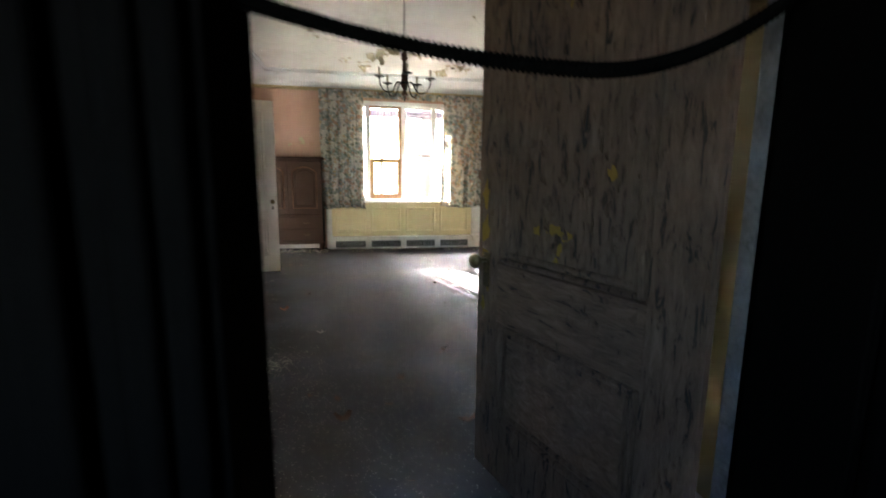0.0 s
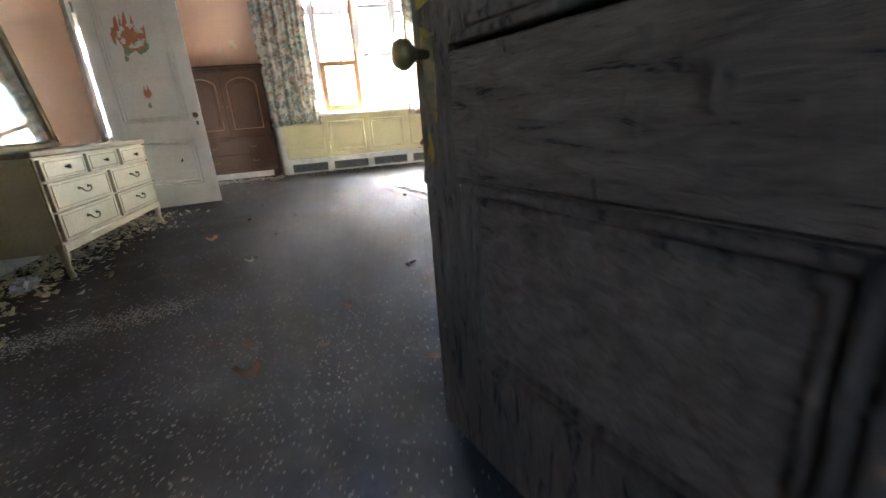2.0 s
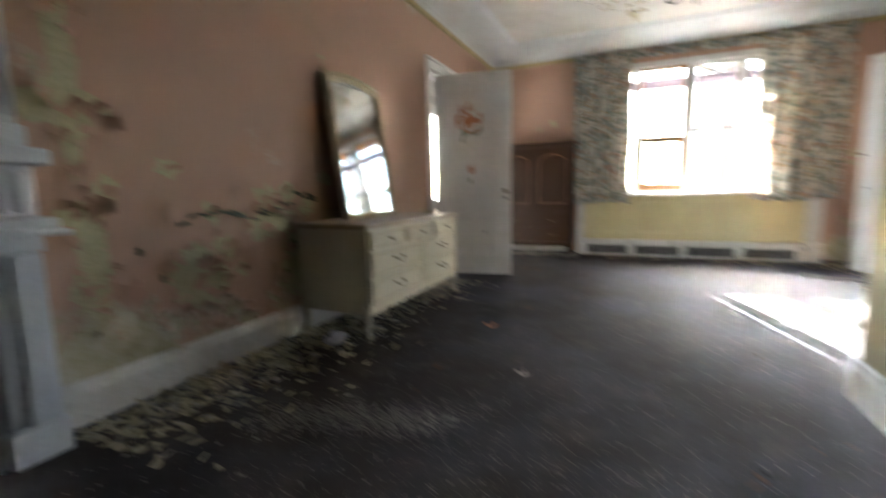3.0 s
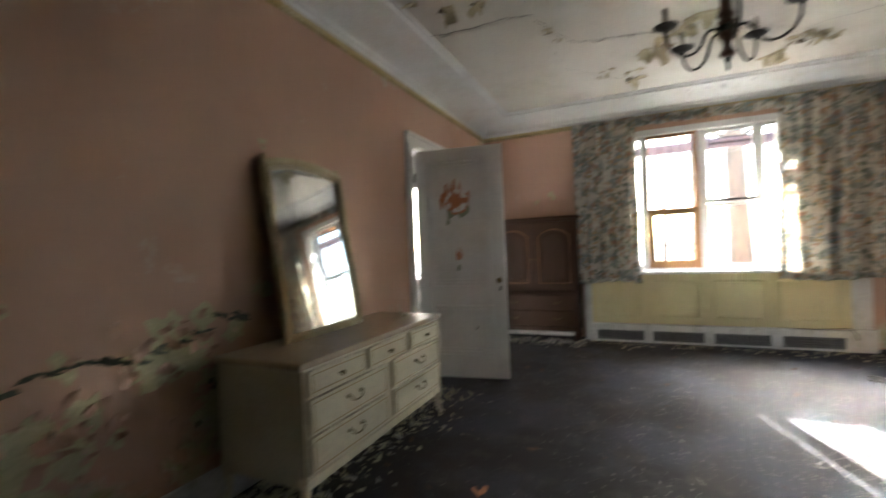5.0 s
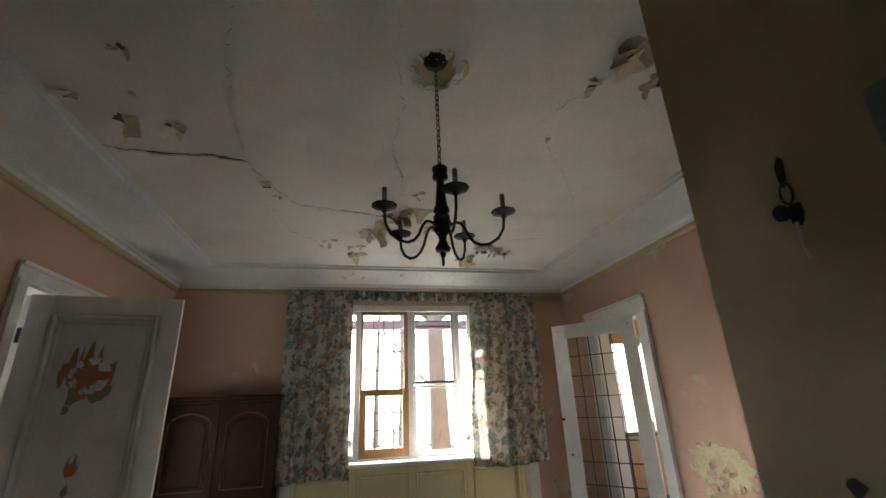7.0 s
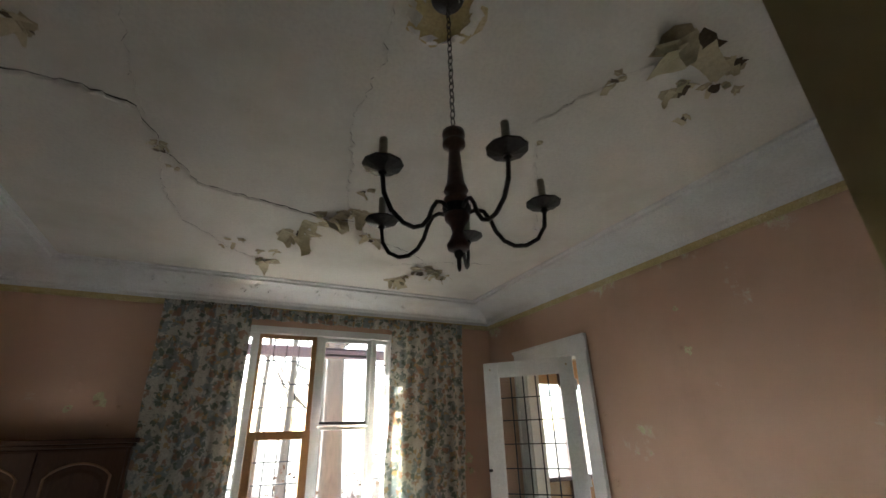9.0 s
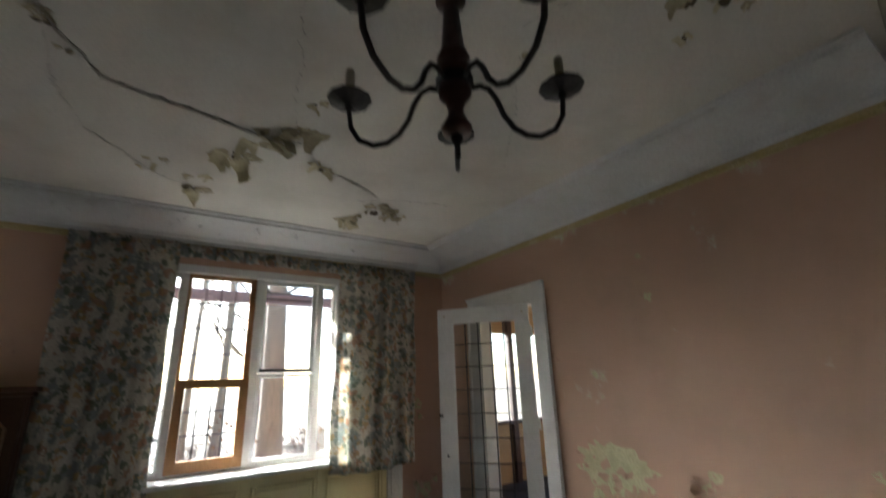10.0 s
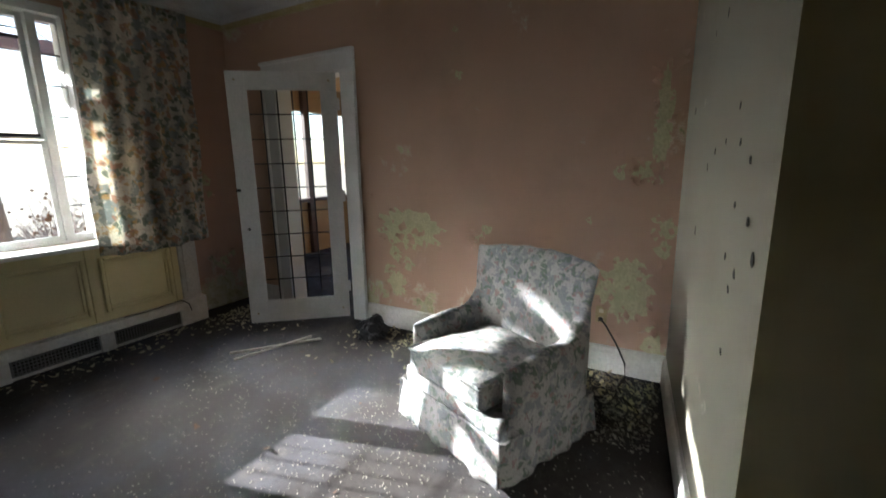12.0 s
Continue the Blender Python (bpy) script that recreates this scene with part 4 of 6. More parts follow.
for x in px:
    part("stile", boxes((x - 0.034, x + 0.034, 7.674, 7.6895, 0.235, WZ0 - 0.04), bevel=0.005), CREAMPANEL, rc)
part("base_top", boxes((RX0 + 0.056, RX1 - 0.166, 7.61, 7.6898, 0.15, 0.225), bevel=0.006), DIRTYWHITE, rc)
# black sheet in place of the shaded hollow behind the grilles
part("grille_shade_sheet", boxes((RX0 + 0.06, RX1 - 0.17, 7.68, 7.6885, 0.0, 0.149)), BLACK, rc)
for x in px:
    part("base_block", boxes((x - 0.05, x + 0.05, 7.612, 7.679, 0.0, 0.149), bevel=0.004), DIRTYWHITE, rc)
part("base_shoe", boxes((RX0 + 0.06, RX1 - 0.17, 7.63, 7.679, 0.0, 0.022), bevel=0.004), DIRTYWHITE, rc)
GRILLE = worn("grey_grille", (0.16, 0.16, 0.155), (0.08, 0.08, 0.075), 12, 0.5, 0.5, 60, metal=0.4)
for a, c in zip(px, px[1:]):
    g = part("grille", frame_bm(a + 0.051, c - 0.051, 0.024, 0.148, 7.632, 7.645, 0.012, 0.012, 0.01, 0.01, 0.001), GRILLE, rc)
    for k in range(4):
        z = 0.036 + 0.026 * k
        part("louvre", boxes((a + 0.063, c - 0.063, 7.636, 7.642, z + 0.009, z + 0.017)), GRILLE, g)
    bm = bmesh.new()
    nx = int((c - a - 0.13) / 0.022)
    for k in range(nx):
        x = a + 0.066 + k * 0.022
        box(bm, x, x + 0.007, 7.6425, 7.645, 0.034, 0.138)
    part("grille_bars", bm, GRILLE, g)

# ---- curtains ----
def curtain(name, x0, x1, xb0, xb1, zt, zb, folds, seed, label):
    e = thing(name, pose((x0 + x1) / 2, 7.60, 0), label, "curtain", "floral window curtains")
    rg = random.Random(seed)
    ph = [rg.uniform(0, 6.28) for _ in range(6)]
    cx = (x0 + x1) / 2
    def fn(u, v):
        xx = (x0 + (x1 - x0) * u) * (1 - v) + (xb0 + (xb1 - xb0) * u) * v
        amp = 0.008 + 0.016 * v
        y = amp * math.sin(folds * 2 * math.pi * u + ph[0] + 1.2 * math.sin(2.1 * v + ph[1])) + 0.008 * math.sin(folds * 3.7 * math.pi * u + ph[2] + 1.5 * v) + 0.012 * math.sin(9 * v + 11 * u + ph[3]) - 0.01 * v
        if v < 0.06:
            y += 0.010 * math.sin(folds * 11 * math.pi * u + ph[4]) * (1 - v / 0.06)
        z = zt + (zb - zt) * v + 0.018 * v * math.sin(5.2 * u + ph[5]) + 0.006 * v * math.sin(folds * 6.28 * u)
        return Vector((xx - cx + 0.01 * math.sin(14 * v + ph[1]) * v, y, z))
    part("cloth", sheet(fn, 110, 60, 0.002), CHINTZ, e, smooth=True)
    def hem(u, v):
        p = fn(u, 0.965 + 0.034 * v)
        return p + Vector((0, -0.004, 0))
    part("hem", sheet(hem, 90, 2, 0.002), CHINTZ, e, "doubled hem", smooth=True)
    return e
curtain("curtain", -0.85, -0.10, -0.83, -0.09, 2.79, 0.745, 5, 2, "floral print curtain gathered beside the window, faded blue-green")
curtain("curtain", 1.35, 2.22, 1.28, 2.19, 2.775, 0.775, 4, 4, "floral print curtain with sun glowing through it")
va = thing("curtain_valance", pose(0.65, 7.64, 0), "narrow gathered floral valance on a rod", "curtain")
def vf(u, v):
    x = -0.12 - 0.65 + 1.52 * u
    return Vector((x, 0.012 * math.sin(150 * u + 2 * math.sin(9 * u)) + 0.006 * math.sin(67 * u), 2.79 - 0.015 * u - v * (0.115 + 0.006 * math.sin(40 * u))))
part("ruffle", sheet(vf, 320, 4, 0.0015), CHINTZ, va, smooth=True)
part("rod", tube([(-1.5, 0.02, 2.75), (1.54, 0.02, 2.735)], 0.008, 8), IRON, va)

# ---- glazed door in the east doorway ----
gd = thing("glazed_door", pose(2.728, 6.352, 0.03, 0, 0, math.degrees(math.atan2(7.04 - 6.352, 2.149 - 2.728))), "white glazed door with leaded panes, standing open", "door")
GW, GH = 0.895, 2.21
# local +y looks into the room towards the entry
part("leaf", frame_bm(0, GW, 0, GH, -0.02, 0.02, 0.125, 0.15, 0.20, 0.14), WHITE, gd)
part("glazing_bead", frame_bm(0.125, GW - 0.15, 0.20, GH - 0.14, 0.006, 0.0195, 0.012, 0.012, 0.012, 0.012, 0.003), WHITE, gd)
g = part("pane", boxes((0.125, GW - 0.15, -0.002, 0.002, 0.20, GH - 0.14)), GLASS, gd)
g.visible_shadow = False
for k in range(1, 5):
    x = 0.125 + (GW - 0.275) * k / 5
    part("lead_bar", boxes((x - 0.006, x + 0.006, 0.0025, 0.008, 0.20, GH - 0.14)), LEAD, gd)
for k in range(1, 9):
    z = 0.20 + (GH - 0.34) * k / 9
    part("lead_bar", boxes((0.125, GW - 0.15, 0.0085, 0.012, z - 0.005, z + 0.005)), LEAD, gd)
part("latch_plate", boxes((GW - 0.035, GW + 0.004, 0.0205, 0.026, 1.21, 1.235), bevel=0.002), IRON, gd)
part("keyhole", lathe([(0.012, 0), (0.012, 0.003), (0.008, 0.004)], 12, m=Matrix.Translation((GW - 0.07, 0.0205, 0.88)) @ Matrix.Rotation(-math.pi / 2, 4, "X")), BLACK, gd)
for x in (0.06, GW - 0.07):
    for z in (0.09, GH - 0.07):
        part("screw_plug", lathe([(0.009, 0), (0.009, 0.002), (0.006, 0.003)], 10, m=Matrix.Translation((x, 0.0205, z)) @ Matrix.Rotation(-math.pi / 2, 4, "X")), GILT, gd)
for z in (0.25, 1.1, 1.9):
    part("hinge", boxes((-0.022, -0.001, 0.0, 0.02, z, z + 0.1), bevel=0.003), WHITE, gd)

# ---- chandelier ----
CS = 0.95
ch = thing("chandelier", pose(0.256, 4.025, 1.984) @ Matrix.Diagonal((CS, CS, 1, 1)), "five-arm black iron chandelier with turned dark wood stem", "chandelier")
part("stem", lathe([(0.012, 0.06), (0.03, 0.062), (0.034, 0.075), (0.024, 0.09), (0.016, 0.11), (0.02, 0.13), (0.036, 0.15), (0.038, 0.165), (0.028, 0.17), (0.028, 0.195), (0.036, 0.20), (0.038, 0.215), (0.024, 0.225), (0.038, 0.24), (0.034, 0.25), (0.026, 0.27), (0.018, 0.37), (0.018, 0.385), (0.036, 0.395), (0.036, 0.41), (0.024, 0.418), (0.036, 0.428), (0.036, 0.445), (0.018, 0.455), (0.008, 0.47)], 14), TURNED, ch, "turned dark wood stem", True)
part("finial", lathe([(0.003, 0.0), (0.006, 0.01), (0.006, 0.035), (0.013, 0.045), (0.013, 0.055), (0.006, 0.06)], 10), IRON, ch, smooth=True)
part("hub", lathe([(0.03, 0.17), (0.042, 0.175), (0.042, 0.19), (0.03, 0.195)], 16), IRON, ch)
for k in range(5):
    a = radians(-90 + 72 * k)
    rot = Matrix.Rotation(a, 4, "Z")
    prf = [(0.035, 0.175), (0.06, 0.185), (0.08, 0.18), (0.098, 0.155), (0.112, 0.12), (0.135, 0.092), (0.165, 0.078), (0.20, 0.08), (0.238, 0.102), (0.262, 0.14), (0.268, 0.186)]
    arm = part("arm", tube([rot @ Vector((r, 0, z)) for r, z in prf], 0.0062, 8), IRON, ch, smooth=True)
    bm = bmesh.new()
    tm = rot @ Matrix.Translation((0.268, 0, 0.186))
    lathe([(0.008, 0), (0.012, 0.004), (0.009, 0.012), (0.02, 0.016), (0.052, 0.026), (0.054, 0.03), (0.02, 0.022), (0.012, 0.024)], 10, bm, tm)
    part("drip_pan", bm, IRON, arm, "scalloped iron drip pan")
    part("candle_sleeve", lathe([(0.011, 0.022), (0.011, 0.105), (0.009, 0.108)], 10, m=tm), CANDLE, arm, "greyed candle sleeve", True)
bm = bmesh.new()
z = 0.47
i = 0
while z < (Z - 1.984) - 0.035:
    cm = Matrix.Translation((0, 0, z + 0.016)) @ Matrix.Rotation(math.pi / 2 * (i % 2) + 0.4, 4, "Z")
    tube([cm @ Vector((0.0085 * math.cos(t), 0, 0.0175 * math.sin(t))) for t in [2 * math.pi * q / 10 for q in range(10)]], 0.0022, 5, bm, True)
    z += 0.0275
    i += 1
part("chain", bm, IRON, ch)
part("canopy", lathe([(0.008, (Z - 1.984) - 0.045), (0.02, (Z - 1.984) - 0.035), (0.055, (Z - 1.984) - 0.025), (0.062, (Z - 1.984) - 0.012), (0.062, (Z - 1.984) - 0.001)], 20), IRON, ch, smooth=True)

# ---- armchair ----
ac = thing("armchair", pose(1.80, 4.47, 0, 0, 0, -112.4), "worn armchair in a faded floral slipcover with ruffled skirt", "armchair")

def cushion(w, d, z0, h, crown, y0):
    """Rounded cushion with a crowned top, front at y0."""
    bm = boxes((-w / 2, w / 2, y0, y0 + d, z0, z0 + h))
    bmesh.ops.subdivide_edges(bm, edges=bm.edges[:], cuts=9, use_grid_fill=True)
    rg = random.Random(1)
    for v in bm.verts:
        x, y = v.co.x / (w / 2), (v.co.y - y0 - d / 2) / (d / 2)
        if v.co.z > z0 + h * 0.5:
            v.co.z += crown * (1 - x * x) * (1 - y * y) + 0.006 * math.sin(9 * v.co.x + 14 * v.co.y)
        r = 1 - 0.03 * abs(math.sin((v.co.z - z0) / h * math.pi) - 1)
        v.co.x *= r
    es = [e_ for e_ in bm.edges if e_.calc_face_angle(0) > 1.0]
    bmesh.ops.bevel(bm, geom=es, offset=0.03, segments=3, affect="EDGES", profile=0.5)
    return bm
part("seat_cushion", cushion(0.58, 0.60, 0.33, 0.15, 0.035, -0.37), CHAIRCLOTH, ac, smooth=True)
def pillow(mid_fn, axis, T, nu=26, nv=20, p=5):
    """Upholstery of thickness T about the surface mid_fn(u, v), rounded off at its rim."""
    bm = bmesh.new()
    ax = Vector(axis)
    g = []
    for sg in (-1, 1):
        g.append([])
        for j in range(nv + 1):
            row = []
            for i in range(nu + 1):
                rim = i in (0, nu) or j in (0, nv)
                if sg > 0 and rim:
                    row.append(g[0][j][i])
                    continue
                # denser towards the rim
                u = 0.5 - 0.5 * math.cos(math.pi * i / nu)
                v = 0.5 - 0.5 * math.cos(math.pi * j / nv)
                t = math.sqrt(max(0.0, (1 - abs(2 * u - 1) ** p) * (1 - abs(2 * v - 1) ** p)))
                row.append(bm.verts.new(mid_fn(u, v) + ax * (sg * T / 2 * t)))
            g[-1].append(row)
        for j in range(nv):
            for i in range(nu):
                q = (g[-1][j][i], g[-1][j][i + 1], g[-1][j + 1][i + 1], g[-1][j + 1][i])
                bm.faces.new(q)
    return bm
part("seat_base", boxes((-0.385, 0.385, -0.335, 0.34, 0.15, 0.327), bevel=0.03), CHAIRCLOTH, ac, smooth=True)
def backf(u, v):
    a = (u - 0.5) * 2
    wd_ = 0.375 + 0.06 * v
    y = 0.21 + 0.12 * v + 0.09 * (1 - abs(a) ** 2.4) - 0.02
    z = 0.36 + (0.575 + 0.03 * (1 - a * a)) * v
    return Vector((a * wd_, y + 0.008 * math.sin(13 * a + 5 * v), z + 0.004 * math.sin(17 * a)))
part("backrest", pillow(backf, (0, 1, 0), 0.15), CHAIRCLOTH, ac, smooth=True)
for s in (-1, 1):
    def armf(u, v):
        y = -0.28 + 0.60 * u
        top = 0.555 + 0.03 * math.sin(math.pi * u) + 0.30 * max(0, (u - 0.62) / 0.38) ** 2
        return Vector((s * (0.352 + 0.012 * v + 0.01 * u), y, 0.14 + (top - 0.14) * v))
    bm = pillow(armf, (1, 0, 0), 0.12)
    part("arm", bm, CHAIRCLOTH, ac, smooth=True)
def skirtf(side):
    def fn(u, v):
        q = 0.39 + 0.02 * v
        t = (u - 0.5) * 2
        f = 0.002 + 0.005 * v
        wav = f * math.sin(17 * t + side) + 0.010 * v * math.sin(7 * t + 2 * side)
        z = 0.235 - (0.222 - 0.012 * abs(math.sin(5 * t + side))) * v
        if side == 0:
            return Vector((t * q, -0.345 - 0.03 * v + wav, z))
        if side == 1:
            return Vector((t * q, 0.36 + 0.02 * v + wav, z))
        return Vector(((-1 if side == 2 else 1) * (q + 0.012) + wav, t * 0.36, z))
    return fn
for sd in range(4):
    part("skirt", sheet(skirtf(sd), 50, 8, 0.003), CHAIRCLOTH, ac, smooth=True)
part("welt", tube([(-0.395, -0.35, 0.238), (0.395, -0.35, 0.238), (0.41, -0.33, 0.238), (0.41, 0.35, 0.238), (-0.41, 0.35, 0.238), (-0.41, -0.33, 0.238)], 0.006, 6, closed=True), CHAIRCLOTH, ac)
part("seat_welt", tube([(-0.28, -0.372, 0.47), (0.28, -0.372, 0.47), (0.288, -0.36, 0.47), (0.288, 0.2, 0.47), (-0.288, 0.2, 0.47), (-0.288, -0.36, 0.47)], 0.006, 6, closed=True), CHAIRCLOTH, ac)
for sx in (-1, 1):
    for y in (-0.28, 0.30):
        part("leg", lathe([(0.018, 0), (0.024, 0.17)], 10, m=Matrix.Translation((sx * 0.30, y, 0))), WALNUT, ac)

# ---- broken wall sconce on the passage wall ----
sc = thing("wall_sconce", pose(CX, 3.153, 1.885, 0, 0, -90) @ Matrix.Diagonal((0.9, 1, 1.05, 1)), "remains of a wall lamp, torn hole with dangling wires", "wall lamp")
bm = bmesh.new()
blob(bm, 0, 0.075, 0.014, Matrix.Translation((0, -0.0005, 0)) @ vm, 10, 0.25, 0.001, random.Random(1), 2.6)
part("hole", bm, BLACK, sc)
bm = bmesh.new()
blob(bm, 0.004, -0.03, 0.017, Matrix.Translation((0, -0.0005, 0)) @ vm, 10, 0.25, 0.001, random.Random(2), 1.8)
part("hole", bm, BLACK, sc)
part("ring", tube([(0.016 * math.cos(a), -0.006, 0.02 + 0.026 * math.sin(a)) for a in [2 * math.pi * q / 14 for q in range(14)]], 0.003, 6, closed=True), IRON, sc)
part("socket", lathe([(0.008, 0), (0.018, 0.006), (0.02, 0.018), (0.012, 0.03), (0.004, 0.034)], 12, m=Matrix.Translation((-0.02, -0.001, -0.022)) @ Matrix.Rotation(math.pi / 2, 4, "X")), BLACK, sc, smooth=True)
part("loose_wire", tube([(0, -0.004, -0.05), (0.008, -0.012, -0.08), (0.004, -0.01, -0.10), (0.012, -0.012, -0.135)], 0.004, 6), CANDLE, sc)
bm = bmesh.new()
blob(bm, 0, 0, 0.02, Matrix.Translation((CX - 0.0015, 3.21, 1.279)) @ Matrix.Rotation(-math.pi / 2, 4, "Y"), 9, 0.25, 0.001)
tagged(part("wall_hole", bm, BLACK), "dark hole punched in the plaster wall", "hole")

pl = thing("wall_plate", pose(CX, 2.865, 1.93, 0, 0, -90), "flat blue-grey plate screwed to the olive wall", "wall plate")
part("plate", boxes((-0.085, 0.085, -0.012, -0.001, -0.10, 0.10), bevel=0.004), worn("blue_grey_plate", (0.16, 0.18, 0.20), (0.11, 0.12, 0.13), 8, 0.6, 0.6, 60), pl)
for q in (-0.08, 0.08):
    part("screw", lathe([(0.006, 0), (0.006, 0.002), (0.003, 0.003)], 8, m=Matrix.Translation((0, -0.0122, q)) @ Matrix.Rotation(math.pi / 2, 4, "X")), IRON, pl)

# ---- outlet with cord ----
ou = thing("wall_outlet", pose(E, 4.06, 0.41, 0, 0, 90), "old brass-yellow wall outlet plate with a black plug", "outlet")
part("plate", boxes((-0.038, 0.038, 0.0015, 0.007, -0.06, 0.06), bevel=0.002), GILT, ou)
for z in (-0.028, 0.028):
    part("socket", boxes((-0.015, 0.015, 0.0072, 0.0095, z - 0.014, z + 0.014), bevel=0.002), CREAM, ou)
part("plug", boxes((-0.014, 0.014, 0.0097, 0.035, -0.042, -0.016), bevel=0.005), BLACK, ou)
cd = thing("power_cord", pose(2.7, 4.0, 0.0), "black power cord trailing from the outlet to the floor", "cable")
part("cord", tube([(0.01, 0.055, 0.385), (-0.03, 0.02, 0.37), (-0.045, -0.06, 0.25), (-0.04, -0.12, 0.12), (-0.06, -0.13, 0.02), (-0.16, -0.1, 0.007), (-0.32, -0.16, 0.007), (-0.42, -0.25, 0.007)], 0.006, 7), BLACK, cd, smooth=True)

wr = thing("loose_wire", pose(1.75, 7.60, 0.226), "thin black wire lying along the radiator cover base", "cable")
part("wire", tube([(-0.35, 0.05, 0.004), (-0.15, 0.03, 0.004), (0.02, 0.02, 0.02), (0.10, 0.0, 0.03), (0.16, -0.01, -0.02), (0.175, -0.012, -0.09)], 0.004, 6), BLACK, wr, smooth=True)

# ---- loose things on the floor ----
bg = thing("crumpled_black_bag", pose(2.47, 5.87, 0), "crumpled black plastic bag on the floor", "bag")
bm = bmesh.new()
bmesh.ops.create_icosphere(bm, subdivisions=4, radius=0.12)
for v in bm.verts:
    q = noise.noise(v.co * 14) * 0.5 + noise.noise(v.co * 31) * 0.3
    v.co *= 1 + q
    v.co.z = max(v.co.z * 0.85 + 0.07, 0.0)
m_, nt_, b_ = material("black_plastic", 0.35)
nt_.links.new(ramp(nt_, noise_tex(nt_, 12, 5), [(0.3, (0.006, 0.006, 0.007)), (0.7, (0.018, 0.018, 0.02))]), b_.inputs["Base Color"])
part("bag", bm, m_, bg)
for i_, (a, c) in enumerate((((1.66, 6.66, 0.012), (2.21, 6.22, 0.012)), ((1.60, 6.52, 0.012), (2.18, 6.30, 0.03)))):
    st = thing("wooden_rod", pose(0, 0, 0), "thin pale wooden rod lying on the carpet", "rod", "rods on the floor")
    part("rod", tube([a, c], 0.009, 8), FLAKEGREY, st)
pp = thing("crumpled_paper", pose(-1.74, 3.18, 0), "crumpled pale paper among the flakes", "paper")
bm = bmesh.new()
bmesh.ops.create_icosphere(bm, subdivisions=3, radius=0.055)
for v in bm.verts:
    v.co *= 1 + noise.noise(v.co * 40) * 0.9
    v.co.z = max(v.co.z * 0.8 + 0.03, 0.0)
part("paper", bm, worn("grey_paper", (0.6, 0.6, 0.66), (0.45, 0.45, 0.5), 9, 0.8, 0.5, 60), pp)

# ---- sunroom fittings seen through the glazed door ----
for x in (3.35, 4.1, 4.9, 5.85):
    p = thing("sunroom_post", pose(x, 9.06, 0), "dark brown stained window post in the sunroom", "post", "sunroom posts")
    part("post", boxes((-0.05, 0.05, -0.04, 0.035, 0.0, 2.7), bevel=0.006), BROWNPOST, p)
for y in (5.06, 6.0, 6.9, 7.8, 8.6):
    p = thing("sunroom_post", pose(5.86, y, 0), "dark brown stained window post in the sunroom", "post", "sunroom posts")
    part("post", boxes((-0.04, 0.035, -0.05, 0.05, 0.0, 2.7), bevel=0.006), BROWNPOST, p)
setting("trim_sunroom_sill", boxes((3.1, 5.8, 8.98, 9.099, 0.86, 0.92), (5.78, 5.899, 5.0, 9.0, 0.861, 0.921), bevel=0.006), BROWNPOST, "dark brown sunroom window sill", "trim")

def drape(name, m, w, h, mat, label):
    e = thing(name, m, label, "curtain")
    part("cloth", sheet(lambda u, v: Vector((w * (u - 0.5), 0.03 * math.sin(38 * u) + 0.012 * math.sin(17 * u + 2 * v), h * (1 - v))), 60, 8, 0.003), mat, e, smooth=True)
    return e
GREYCLOTH = worn("grey_drape_cloth", (0.42, 0.41, 0.38), (0.30, 0.29, 0.27), 6, 0.85, 0.5, 90)
drape("sunroom_drape", pose(3.0, 8.6, 0.05, 0, 0, 75), 0.9, 2.5, GREYCLOTH, "long grey drape hanging in the sunroom")

# ---- outdoors ----
bm = bmesh.new()
box(bm, -600, 600, -600, 600, -0.6, -0.35)
setting("ground", bm, SOIL, "leaf-strewn garden ground", "ground")

def tree(name, m, h, r, seed, label):
    rg = random.Random(seed)
    e = thing(name, m, label, "tree", "garden trees")
    pts, rad = [], []
    for k in range(15):
        u = k / 14
        pts.append((0.10 * math.sin(3 * u + seed) * u * h * 0.15, 0.1 * math.sin(2 * u + 2 * seed), h * u))
        rad.append(r * (1 - 0.75 * u) * (1 + 0.06 * math.sin(9 * u + seed)) + (0.5 * r * max(0, 0.08 - u) / 0.08))
    part("trunk", tube(pts, rad, 12), BARK, e, smooth=True)
    bm = bmesh.new()
    def limb(p, d, ln, rr, depth):
        q = [p]
        rads = [rr]
        for s_ in range(5):
            d = (d + Vector((rg.uniform(-.3, .3), rg.uniform(-.3, .3), rg.uniform(-.08, .22)))).normalized()
            q.append(q[-1] + d * ln / 5)
            rads.append(rr * (1 - 0.15 * (s_ + 1)))
        tube(q, rads, 5, bm)
        if depth:
            for _ in range(4):
                k = rg.randint(2, 5)
                limb(q[k], (d + Vector((rg.uniform(-1, 1), rg.uniform(-1, 1), rg.uniform(-.3, .8)))).normalized(), ln * 0.6, rads[k] * 0.6, depth - 1)
    for k in range(9):
        u = rg.uniform(0.22, 0.95)
        a = rg.uniform(0, 6.28)
        p = Vector(pts[int(u * 14)])
        limb(p, Vector((math.cos(a), math.sin(a), 0.5)).normalized(), h * 0.28, r * 0.3 * (1.1 - u), 2)
    part("limbs", bm, BARK, e, "bare winter branches", True)
    return e
tree("tree", pose(1.8, 12.2, -0.36), 10.0, 0.25, 3, "tall bare tree with rough bark outside the window")
tree("tree", pose(-5.2, 15.5, -0.36), 10.0, 0.22, 5, "bare winter tree further back in the garden")
tree("tree", pose(6.5, 16.5, -0.36), 10.0, 0.22, 8, "bare winter tree beyond the sunroom")
tree("tree", pose(0.5, 13.4, -0.36), 7.0, 0.07, 12, "slender bare tree near the window")
tree("tree", pose(1.4, 16.0, -0.36), 9.0, 0.12, 14, "bare tree in the middle of the garden")
